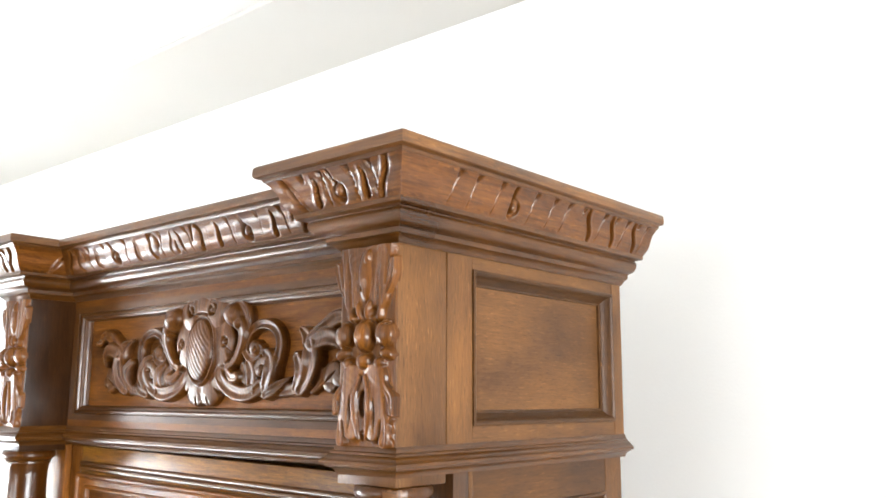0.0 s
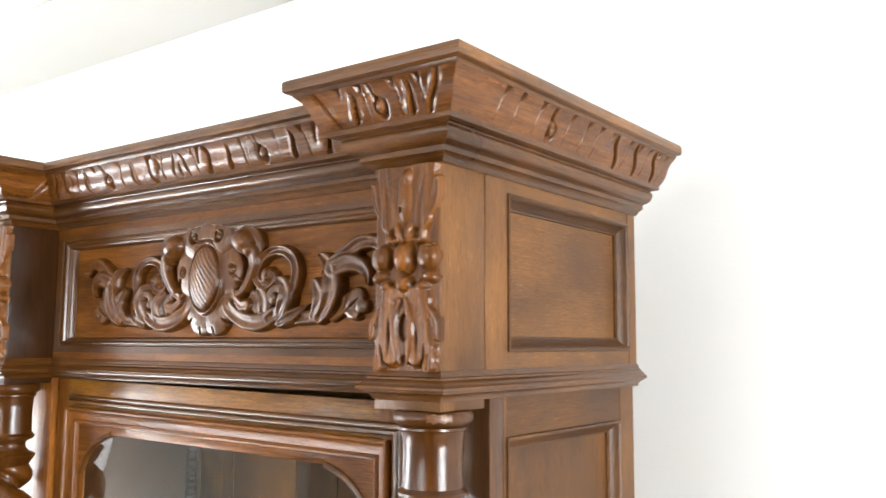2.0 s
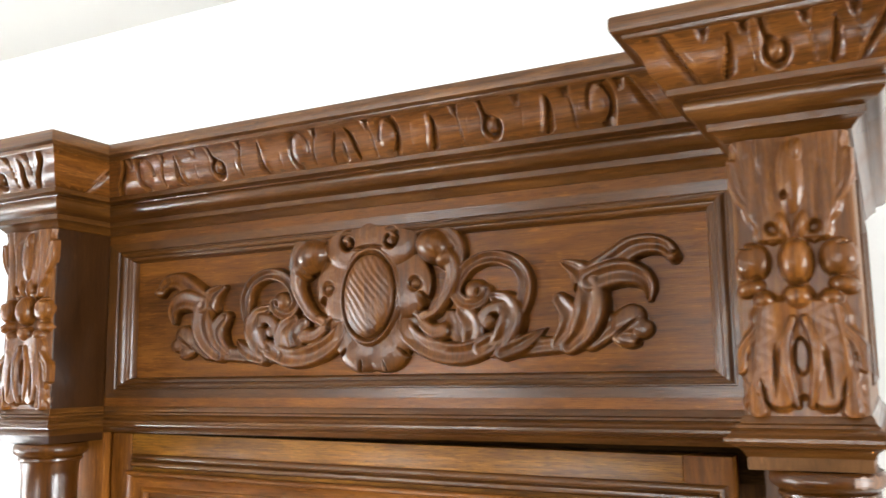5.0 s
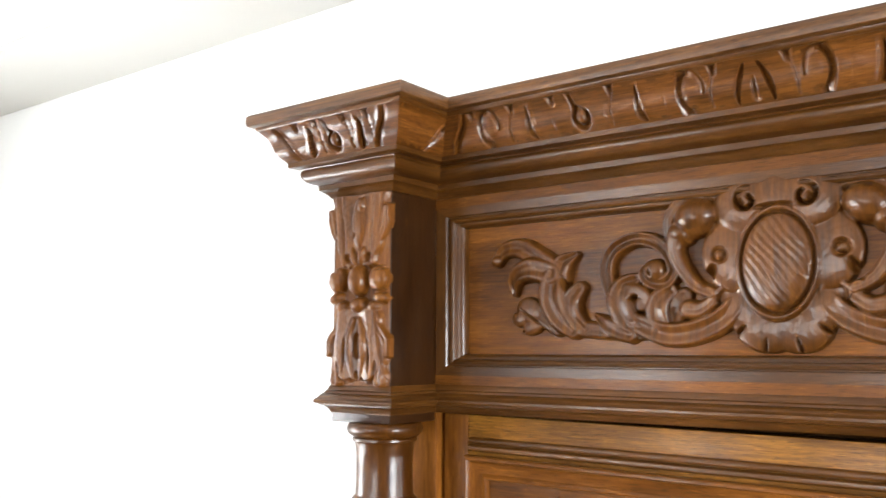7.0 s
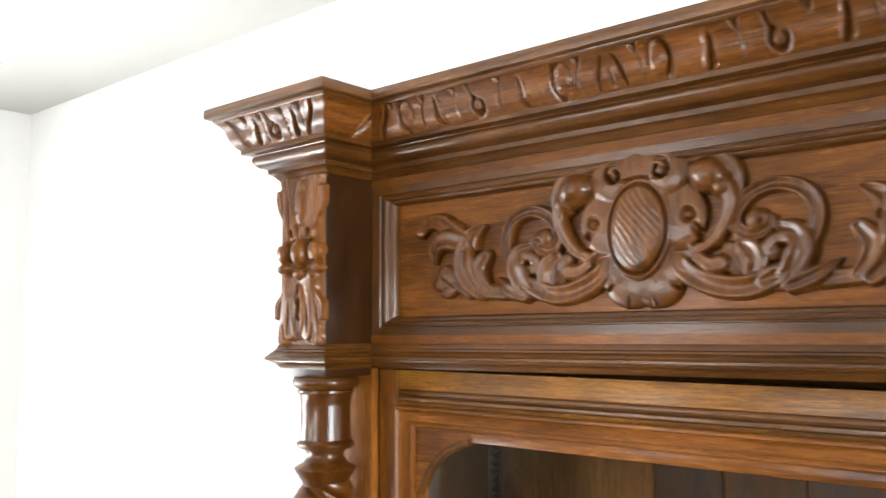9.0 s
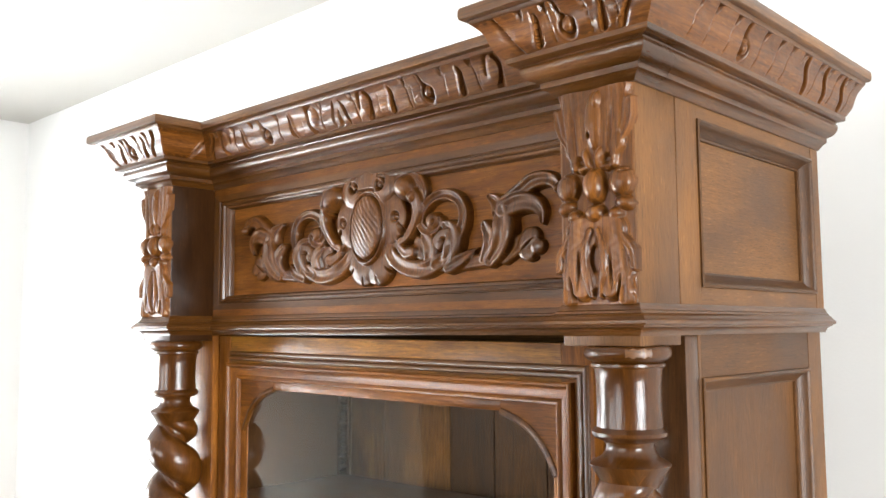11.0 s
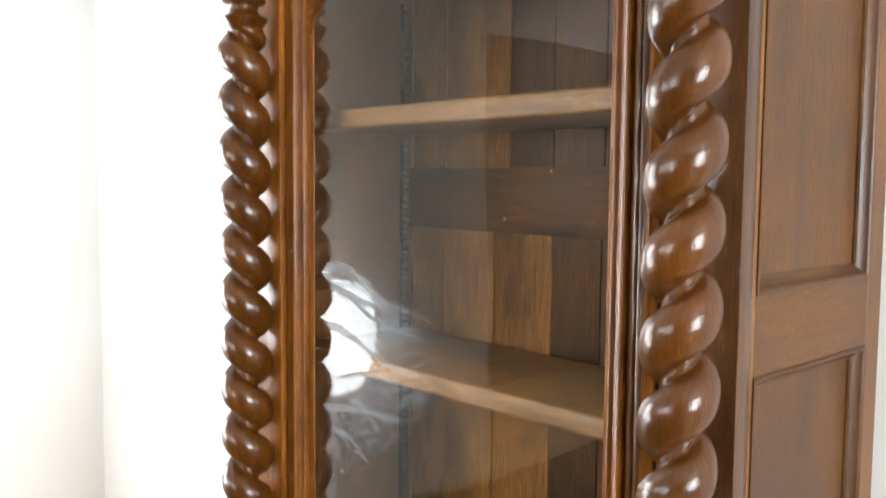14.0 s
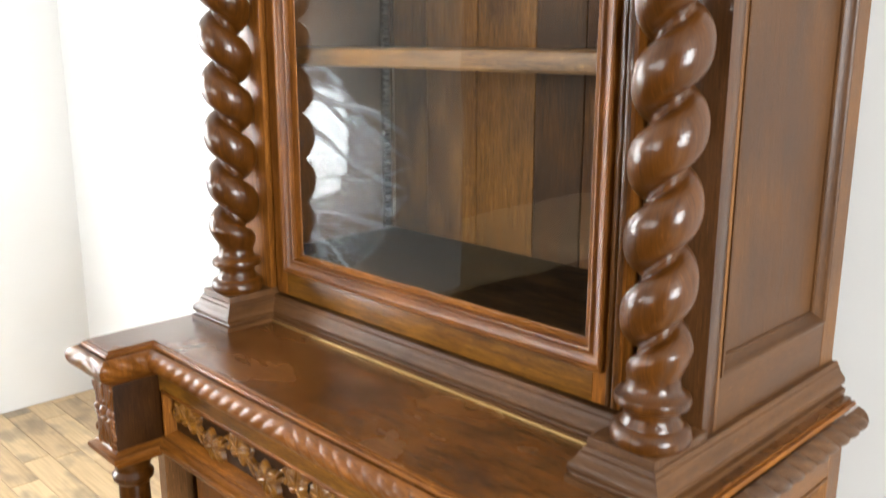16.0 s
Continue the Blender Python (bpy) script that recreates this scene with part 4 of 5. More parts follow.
for s in (-1, 1):
    r = leaf_drop(s * (BX + BI) / 2, ZF0 - 0.001, ZC0 - 0.0005, (BX - BI) / 2)
    part("leaf_carving", r.mesh(front_at(BF)), drop_wood, cabinet, "carved leaf drop with buds and pods", crease=70)

# sill moulding below the frieze: sloping top, sharp nose, cove beneath
SILL = raised([(-0.02, -0.0275), (0.0005, -0.0275), (0.0015, -0.0250), (0.0030, -0.0228), (0.0062, -0.0206), (0.0088, -0.0200), (0.0092, -0.0186), (0.0120, -0.0182), (0.0130, -0.0168), (0.0128, -0.0146),
               (0.0108, -0.0132), (0.0092, -0.0118), (0.0080, -0.0096), (0.0052, -0.0082), (0.0048, -0.0064), (0.0030, -0.0052), (0.0022, -0.0022), (0.0006, 0.0), (-0.02, 0.0)], ZF0)
part("sill_moulding", sweep(BREAK, SILL, plan), gloss_x, cabinet)


# sides: stiles, rails, sunk panels and their mouldings
def frame_side(s, x, y0, y1, z0, z1, fields, woods):
    """One framed side between y0 and y1; fields: (ya, yb, za, zb) of its sunk panels."""
    place = right_at(x) if s > 0 else left_at(x)

    def slab(a0, a1, b0, b1, d0, d1):
        xs = sorted((x - s * d0, x - s * d1))
        return block(xs[0], xs[1], a0, a1, b0, b1, 0.0006, 1)
    ya, yb = fields[0][0], fields[0][1]
    part("side_stile", slab(y0, ya, z0, z1, 0, 0.022), side_z, cabinet)
    part("side_stile", slab(yb, y1, z0, z1, 0, 0.022), side_z, cabinet)
    edges = [z0] + [k for f in fields for k in (f[2], f[3])] + [z1]
    for lo, hi in zip(edges[::2], edges[1::2]):
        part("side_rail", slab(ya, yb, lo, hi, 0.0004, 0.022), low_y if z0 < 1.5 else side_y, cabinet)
    for f, pw in zip(fields, woods):
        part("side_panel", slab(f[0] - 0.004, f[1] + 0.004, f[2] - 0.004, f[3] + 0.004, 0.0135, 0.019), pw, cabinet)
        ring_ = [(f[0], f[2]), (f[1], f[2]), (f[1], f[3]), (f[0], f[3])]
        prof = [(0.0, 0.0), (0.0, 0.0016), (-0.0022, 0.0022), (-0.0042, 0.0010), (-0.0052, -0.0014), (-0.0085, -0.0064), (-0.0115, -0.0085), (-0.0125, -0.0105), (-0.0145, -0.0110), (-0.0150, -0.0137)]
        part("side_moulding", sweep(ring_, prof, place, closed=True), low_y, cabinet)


for s in (-1, 1):
    frame_side(s, s * BX, MF + 0.001, BACK, ZF0 - 0.010, ZC0 + 0.002, [(-0.292, -0.012, 2.0300, 2.1870)], [side_y])
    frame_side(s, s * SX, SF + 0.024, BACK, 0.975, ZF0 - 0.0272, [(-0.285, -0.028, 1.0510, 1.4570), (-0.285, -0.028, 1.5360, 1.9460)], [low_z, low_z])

# stiles behind the columns; the column's shadow is put into the right one's wood
for s in (-1, 1):
    x0, x1 = sorted((s * 0.3375, s * SX))
    part("front_stile", block(x0, x1, -0.3325 if s < 0 else SF, SF + 0.0238, 0.975, ZF0 - 0.0280, 0.0010), wood_z if s < 0 else (shadow_stile_walnut, "z"), cabinet)
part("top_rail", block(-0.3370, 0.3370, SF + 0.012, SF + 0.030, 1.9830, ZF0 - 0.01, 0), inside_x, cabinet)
# strip added behind the gap above the door; blocks light, keeps it dark
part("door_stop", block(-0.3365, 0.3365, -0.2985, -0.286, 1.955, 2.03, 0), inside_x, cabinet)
part("bottom_rail", block(-0.3370, 0.3370, SF + 0.004, SF + 0.030, 0.975, 0.9960, 0), wood_x, cabinet)

# pedestals and base moulding
PX, PI, PF = 0.4145, 0.3350, -0.410
PED = [(-PX, BACK), (-PX, PF), (-PI, PF), (-PI, -0.328), (PI, -0.328), (PI, PF), (PX, PF), (PX, BACK)]
BASE = raised([(-0.02, 0.0004), (0.0145, 0.0004), (0.0148, 0.0070), (0.0098, 0.0086), (0.0092, 0.0106), (0.0112, 0.0120), (0.0130, 0.0150), (0.0132, 0.0185), (0.0118, 0.0225), (0.0084, 0.0262),
               (0.0056, 0.0300), (0.0050, 0.0335), (0.0028, 0.0350), (0.0022, 0.0385), (0.0008, 0.0400), (-0.02, 0.0400)], ZB)
part("base_moulding", sweep(PED, BASE, plan), (deep_side, "x"), cabinet)
for s in (-1, 1):
    x0, x1 = sorted((s * PI, s * PX))
    part("pedestal", block(x0 + 0.0006, x1 - 0.0006, PF + 0.0006, SF + 0.004, 0.954, 1.0030, 0.0012), low_z, cabinet)
part("brass_strip", block(-0.326, 0.322, -0.3465, -0.3425, 0.9533, 0.9572, 0.0012), brass, cabinet, "thin worn brass strip")

# columns
COL_X, COL_Y, PITCH = {1: 0.385, -1: 0.370}, -0.373, 0.07255
SHAFT0, SHAFT1 = 1.066, 1.868


def column(s):
    cx = s * COL_X[s]
    holder = part("column", lathe([(0.0, 1.0030), (0.0365, 1.0030), (0.0392, 1.0060), (0.0402, 1.0115), (0.0394, 1.0170), (0.0365, 1.0215), (0.0310, 1.0240), (0.0305, 1.0262), (0.0280, 1.0300), (0.0268, 1.0350), (0.0282, 1.0402),
                                   (0.0335, 1.0425), (0.0368, 1.0450), (0.0378, 1.0490), (0.0368, 1.0530), (0.0330, 1.0556), (0.0292, 1.0575), (0.0268, 1.0620), (0.0260, 1.0680), (0.0258, 1.0740), (0, 1.0740)], cx, COL_Y), wood_turned, cabinet, "turned barley-twist column")
    bmc = bmesh.new()
    nz, na = 560, 72
    rows = []
    phase = radians(COLUMN_PHASE[s])
    for i in range(nz + 1):
        z = SHAFT0 + (SHAFT1 - SHAFT0) * i / nz
        end = min(1, (z - SHAFT0) / 0.036, (SHAFT1 - z) / 0.030)
        end = max(0.0, end) ** 0.7
        row = []
        for j in range(na):
            a = 2 * math.pi * j / na
            ph = s * a - 2 * math.pi * (0.93 + (z - 0.953) / 0.983) / PITCH * 0.98306 + phase
            d_ = (ph / (2 * math.pi) + 0.5) % 1.0 - 0.5
            lobe = math.sqrt(max(0.0, 1 - (abs(d_) / 0.425) ** 2.2))
            groove = 0.0016 * math.exp(-((abs(d_) - 0.5) / 0.035) ** 2)
            r = 0.0225 * (1 - end) + end * (0.0150 + (0.0210 if s > 0 else 0.0240) * lobe + groove)
            row.append(bmc.verts.new((cx + r * math.cos(a), COL_Y + r * math.sin(a), z)))
        rows.append(row)
    for i in range(nz):
        for j in range(na):
            k = (j + 1) % na
            bmc.faces.new((rows[i][j], rows[i][k], rows[i + 1][k], rows[i + 1][j]))
    part("twisted_shaft", bmc, wood_turned, holder, crease=80)
    part("capital", lathe([(0, 1.858), (0.0235, 1.858), (0.0290, 1.8680), (0.0338, 1.8752), (0.0345, 1.8772), (0.0320, 1.8795), (0.0250, 1.8830), (0.0215, 1.8875), (0.0205, 1.8925), (0.0222, 1.8965), (0.0290, 1.8990),
                           (0.0318, 1.9015), (0.0322, 1.9045), (0.0300, 1.9068), (0.0284, 1.9085), (0.0276, 1.9250), (0.0278, 1.9450), (0.0288, 1.9560), (0.0300, 1.9590), (0.0318, 1.9600), (0.0318, 1.9622), (0.0300, 1.9634),
                           (0.0330, 1.9648), (0.0366, 1.9680), (0.0374, 1.9715), (0.0366, 1.9750), (0.0345, 1.9772), (0, 1.9772)], cx, COL_Y), wood_turned, holder)


COLUMN_PHASE = {1: 170.0, -1: 127.0}
for s in (-1, 1):
    column(s)

# wear: bare wood on one capital, an open mitre in the base
bare = bmesh.new()
prev = None
for k in range(8):
    a = radians(-62 + 5 * k)
    rag = 0.0010 * math.sin(k * 2.3)
    pair = [bare.verts.new((COL_X[1] + r_ * math.cos(a), COL_Y + r_ * math.sin(a), z_)) for r_, z_ in ((0.0371, 1.9680 + rag), (0.0378, 1.9715), (0.0370, 1.9752 - rag))]
    if prev:
        for i in (0, 1):
            bare.faces.new((prev[i], pair[i], pair[i + 1], prev[i + 1]))
    prev = pair
part("worn_spot", bare, edge_x, cabinet, "bare worn wood")
part("open_mitre", block(PX + 0.0126, PX + 0.0146, PF - 0.0146, PF - 0.0126, 0.9545, 0.9760, 0), inside_x, cabinet, "dark open joint")

# ---- glazed door, sagging a little away from its hinges ----
door = placed(new("door"), (0, -0.1, 0.06))
door.parent = cabinet
tagged(door, "glazed door with moulded frame and cut upper corners")
DL, DR, DY = -0.3335, 0.3165, -0.324


def sag(x):
    return 0.0070 * (x - DL) / (DR - DL)


def bar(x0, x1, y0, y1, lo, hi):
    """A straight member whose ends stand at heights lo(x) to hi(x)."""
    bmb = bmesh.new()
    vs = [bmb.verts.new((x, y, z)) for x in (x0, x1) for y, z in ((y0, lo(x)), (y1, lo(x)), (y1, hi(x)), (y0, hi(x)))]
    for f in ((0, 1, 2, 3), (7, 6, 5, 4), (0, 4, 5, 1), (1, 5, 6, 2), (2, 6, 7, 3), (3, 7, 4, 0)):
        bmb.faces.new([vs[k] for k in f])
    bmesh.ops.recalc_face_normals(bmb, faces=bmb.faces[:])
    bmesh.ops.bevel(bmb, geom=bmb.edges[:], offset=0.0009, segments=2, affect="EDGES", profile=0.5)
    return bmb


part("door_stile", bar(DL, -0.3045, DY, -0.300, lambda x: 0.9965, lambda x: 1.9848 - sag(x)), wood_z, door)
part("door_stile", bar(0.2790, DR, DY, -0.300, lambda x: 0.9965, lambda x: 1.9848 - sag(x)), wood_z, door)
part("door_rail", bar(-0.3044, 0.2789, DY + 0.0002, -0.300, lambda x: 1.9430 - sag(x), lambda x: 1.9848 - sag(x)), oak_x, door, "golden oak upper rail")
part("door_rail", bar(-0.3044, 0.2789, DY + 0.0002, -0.300, lambda x: 0.9965, lambda x: 1.0370), oak_x, door, "golden oak lower rail")
# the frame moulding: a raised lip, a broad cove, a rim bead and the sunk rebate round the glass
ML, MR, MB, MT = -0.3045, 0.2945, 1.0360, 1.9462
DM = [(ML, MB), (MR, MB), (MR, MT - sag(MR)), (ML, MT - sag(ML))]
DPROF = [(0.0, -0.004), (0.0004, 0.0070), (-0.0012, 0.0086), (-0.0034, 0.0088), (-0.0046, 0.0074), (-0.0052, 0.0052), (-0.0090, 0.0030), (-0.0134, 0.0012), (-0.0162, 0.0006), (-0.0176, 0.0022), (-0.0196, 0.0030),
         (-0.0214, 0.0022), (-0.0222, 0.0000), (-0.0226, -0.0052)]
part("door_moulding", sweep(DM, DPROF, front_at(DY), closed=True), (rail_x[0], "z"), door)
part("hinge_strip", block(ML + 0.0222, ML + 0.0290, DY + 0.0050, DY + 0.0090, MB + 0.0224, MT - 0.0226, 0.0006, 1), wood_z, door)
RIM = [(ML + 0.0286, MB + 0.0226), (MR - 0.0226, MB + 0.0226), (MR - 0.0226, MT - sag(MR) - 0.0226), (ML + 0.0286, MT - sag(ML) - 0.0226)]
part("glazing_rim", sweep(RIM, [(0.0, -0.0052), (-0.0030, -0.0048), (-0.0060, -0.0046), (-0.0076, -0.0050), (-0.0084, -0.0056), (-0.0090, -0.0070)], front_at(DY), closed=True), wood_z, door)
# two beads that run along the top rail and down the closing edge
for off, high in ((0.0035, 0.0046), (0.0105, 0.0038)):
    line = [(MR + off + 0.0035, 0.9985), (MR + off + 0.0035, MT + off + 0.0035 - sag(MR)), (ML + 0.003, MT + off + 0.0035 - sag(ML))]
    part("astragal", sweep(line, [(-0.0034, -0.001), (-0.0032, 0.45 * high), (-0.0016, 0.92 * high), (0.0, high), (0.0016, 0.92 * high), (0.0032, 0.45 * high), (0.0034, -0.001)], front_at(DY)), gloss_z, door)
GL, GR, GB, GT = ML + 0.0370, MR - 0.0310, MB + 0.0310, MT - 0.0330
for s in (-1, 1):
    # spandrel that cuts the upper corner of the opening with a shallow bow
    gx = GL - 0.003 if s < 0 else GR
    low = sag(gx)
    line = [(gx + s * x, z - low) for x, z in curve((0.004, 1.8530), (-0.066, 1.9120), -0.14)]
    ox = MR - 0.0222 if s > 0 else ML + 0.0222
    top_z = MT - 0.0224
    pts = [(ox, top_z - low), (ox, 1.8530 - low)] + line + [(line[-1][0], top_z - low)]
    bmq = bmesh.new()
    fr = [bmq.verts.new((x, DY + 0.0040, z)) for x, z in pts]
    bk = [bmq.verts.new((x, DY + 0.0085, z)) for x, z in pts]
    bmq.faces.new(fr)
    bmq.faces.new(bk)
    for k in range(len(pts)):
        bmq.faces.new((fr[k], fr[(k + 1) % len(pts)], bk[(k + 1) % len(pts)], bk[k]))
    bmesh.ops.recalc_face_normals(bmq, faces=bmq.faces[:])
    part("corner_spandrel", bmq, wood_x, door)
    part("spandrel_bead", sweep(line[::-s], [(-0.0042, -0.004), (-0.0040, 0.0012), (-0.0018, 0.0026), (0.0010, 0.0026), (0.0030, 0.0008), (0.0034, -0.004)], front_at(DY + 0.0040)), gloss_z, door)
top_strip = bar(GL - 0.002, GR + 0.002, DY + 0.0042, DY + 0.0082, lambda x: GT - 0.001 - sag(x), lambda x: MT - 0.0224 - sag(x))
part("glazing_rim", top_strip, wood_x, door)
pane = part("glass_pane", block(GL - 0.006, GR + 0.006, -0.3183, -0.3153, GB - 0.006, 1.9200, 0), glass, door, "old slightly wavy clear glass")
pane.visible_shadow = False

chip = lathe([(0, 0), (0.0042, 0), (0.0030, 0.0008), (0, 0.0010)], 0, 0, 9)
for v in chip.verts:
    v.co = (-0.3075 + v.co.x * 0.6, DY - 0.0002 - v.co.z, 1.484 + v.co.y * 1.6)
part("chip", chip, inside_x, door, "dark chipped spot")

# inside: back boards, back rail, racks, shelves, floor
for lo, hi, cuts in ((1.560, 2.19, (-0.390, -0.302, -0.152, -0.062, 0.035, 0.130, 0.225, 0.310, 0.390)), (1.005, 1.559, (-0.390, -0.302, -0.184, -0.061, 0.032, 0.130, 0.225, 0.310, 0.390))):
    for k, (a, b) in enumerate(zip(cuts, cuts[1:])):
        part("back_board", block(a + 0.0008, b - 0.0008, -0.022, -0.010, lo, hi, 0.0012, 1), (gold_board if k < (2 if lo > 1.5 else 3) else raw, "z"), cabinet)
part("back_rail", block(-0.389, 0.389, -0.034, -0.022, 1.558, 1.662, 0.001), (raw, "x"), cabinet)
for x, z in ((-0.150, 1.580), (-0.055, 1.656), (0.072, 1.580), (0.176, 1.652), (0.060, 1.220), (0.180, 1.210)):
    head = lathe([(0, 0), (0.0021, 0), (0.0019, 0.0008), (0, 0.0012)], 0, 0, 10)
    for v in head.verts:
        v.co = (x + v.co.x, (-0.0342 if z > 1.5 else -0.0222) - v.co.z, z + v.co.y)
    part("nail", head, brass, cabinet)
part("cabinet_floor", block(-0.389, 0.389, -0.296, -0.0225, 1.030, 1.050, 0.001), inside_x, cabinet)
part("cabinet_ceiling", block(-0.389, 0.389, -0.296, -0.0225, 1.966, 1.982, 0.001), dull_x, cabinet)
part("shelf", block(-0.3885, 0.3885, -0.264, -0.036, 1.7175, 1.7450, 0.004, 3), board_x, cabinet)
part("shelf", block(-0.3885, 0.3885, -0.264, -0.036, 1.3495, 1.3760, 0.004, 3), board_x, cabinet)
for s in (-1, 1):
    for y in (-0.052, -0.262):
        bmr = bmesh.new()
        prof = []
        for k in range(76):
            z = 1.054 + 0.0118 * k
            prof += [(0.004, z), (0.013, z + 0.007)]
        fv = [[bmr.verts.new((s * (0.389 - d), yy, z)) for yy in (y, y + 0.012)] for d, z in prof]
        bv = [[bmr.verts.new((s * 0.3892, yy, z)) for yy in (y, y + 0.012)] for d, z in prof]
        for k in range(len(prof) - 1):
            bmr.faces.new((fv[k][0], fv[k][1], fv[k + 1][1], fv[k + 1][0]))
            for e in (0, 1):
                bmr.faces.new((fv[k][e], fv[k + 1][e], bv[k + 1][e], bv[k][e]))
        bmesh.ops.recalc_face_normals(bmr, faces=bmr.faces[:])
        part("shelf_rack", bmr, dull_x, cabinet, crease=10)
cabinet.location.x = 0.003

# ---- sideboard: the lower body ----
LX, LI, LF, LM = 0.4385, 0.372, -0.586, -0.515
board = thing("sideboard", (0, -0.25, 0), "dark carved walnut sideboard with gadrooned edge, on parquet", "sideboard")
LOW = [(-LX, 0.004), (-LX, LF), (-LI, LF), (-LI, LM), (LI, LM), (LI, LF), (LX, LF), (LX, 0.004)]
bmt = bmesh.new()
OUT = [(-LX - 0.004, 0.004), (-LX - 0.004, LF - 0.004), (-LI + 0.004, LF - 0.004), (-LI + 0.004, LM - 0.004), (LI - 0.004, LM - 0.004), (LI - 0.004, LF - 0.004), (LX + 0.004, LF - 0.004), (LX + 0.004, 0.004)]
lo_, hi_ = [[bmt.verts.new((x, y, z)) for x, y in OUT] for z in (0.912, 0.930)]
bmt.faces.new(lo_)
bmt.faces.new(hi_)
for k in range(8):
    bmt.faces.new((lo_[k], lo_[(k + 1) % 8], hi_[(k + 1) % 8], hi_[k]))
bmesh.ops.recalc_face_normals(bmt, faces=bmt.faces[:])
part("worktop", bmt, top_x, board, "polished dark walnut top")
TOPM = [(-0.01, 0.9275), (0.0035, 0.9290), (0.0045, 0.9255), (0.0065, 0.9265), (0.0090, 0.9265), (0.0105, 0.9235), (0.0105, 0.9215)]
part("top_edge_moulding", sweep(LOW, TOPM, plan), wood_x, board)


def gadroon_run(p, q, dp, dq):
    """Slanting lobes along the rounded edge."""
    p, q, dp, dq = Vector(p), Vector(q), Vector(dp), Vector(dq)
    ln = (q - p).length
    nu, nw = max(6, int(ln / 0.0016)), 14
    bmg = bmesh.new()
    along = (q - p) / ln
    out = Vector((along.y, -along.x))
    rows = []
    for i in range(nu + 1):
        s = i / nu
        fade = min(1, s * ln / 0.006, (1 - s) * ln / 0.006)
        row = []
        for j in range(nw + 1):
            w = j / nw
            a = radians(80 - 150 * w)
            o, z = 0.0105 + 0.0175 * math.cos(a), 0.9045 + 0.0170 * math.sin(a)
            x0 = p + dp * o
            b = x0 + (q + dq * o - x0) * s
            u = (s - 0.5) * ln
            ph = (abs(u) / 0.027 if abs(along.x) > 0.5 else u / 0.0300) - 1.9 * w
            k = (0.0029 if abs(along.x) > 0.5 else 0.0085) * (abs(math.sin(math.pi * ph)) ** 0.45 - 0.8) * math.sin(math.pi * min(1, w * 1.05 + 0.02)) * fade
            row.append(bmg.verts.new((b.x + out.x * k * math.cos(a), b.y + out.y * k * math.cos(a), z + k * math.sin(a))))
        rows.append(row)
    for i in range(nu):
        for j in range(nw):
            bmg.faces.new((rows[i][j], rows[i + 1][j], rows[i + 1][j + 1], rows[i][j + 1]))
    bmesh.ops.recalc_face_normals(bmg, faces=bmg.faces[:])
    return bmg


ld = mitre(LOW, False)
for k in range(len(LOW) - 1):
    part("gadroon_edge", gadroon_run(LOW[k], LOW[k + 1], ld[k], ld[k + 1]), low_y if k in (0, 6) else rail_x, board, "slanting gadrooned edge", crease=60)
part("under_moulding", sweep(LOW, [(-0.01, 0.876), (0.001, 0.876), (0.004, 0.879), (0.010, 0.882), (0.014, 0.885), (0.018, 0.889), (-0.01, 0.889)], plan), wood_x, board)
for s in (-1, 1):
    x0, x1 = sorted((s * LI, s * LX))
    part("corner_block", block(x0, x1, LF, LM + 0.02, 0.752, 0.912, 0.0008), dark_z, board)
    r = leaf_drop(s * (LX + LI) / 2, 0.775, 0.876, (LX - LI) / 2 * 0.92)
    part("leaf_carving", r.mesh(front_at(LF)), wood_carved, board, crease=75)
    part("column", lathe([(0, 0.10), (0.034, 0.10), (0.034, 0.16), (0.026, 0.17), (0.031, 0.19), (0.026, 0.21), (0.024, 0.30), (0.026, 0.45), (0.024, 0.60), (0.023, 0.705), (0.030, 0.712), (0.031, 0.720), (0.026, 0.727),
                          (0.0265, 0.735), (0.032, 0.742), (0.034, 0.7478), (0, 0.7478)], s * (LX + LI) / 2, LF + 0.034), wood_turned, board)
part("belt_moulding", sweep(LOW, [(-0.02, 0.748), (0.002, 0.748), (0.006, 0.752), (0.007, 0.757), (0.012, 0.760), (0.0135, 0.765), (0.012, 0.769), (0.006, 0.772), (0.002, 0.7755), (-0.02, 0.7755)], plan), wood_x, board)
part("frieze_rail", block(-LI, LI, LM, LM + 0.03, 0.850, 0.912, 0), oak_x, board)
part("frieze_rail", block(-LI, LI, LM, LM + 0.03, 0.748, 0.778, 0), oak_x, board)
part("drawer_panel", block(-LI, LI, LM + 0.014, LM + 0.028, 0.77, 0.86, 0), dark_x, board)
part("panel_moulding", sweep([(-0.364, 0.776), (0.364, 0.776), (0.364, 0.854), (-0.364, 0.854)], [(0.0, 0.014), (-0.002, 0.0165), (-0.005, 0.016), (-0.008, 0.011), (-0.011, 0.006), (-0.0125, 0.0)], front_at(LM + 0.014), closed=True), wood_x, board)
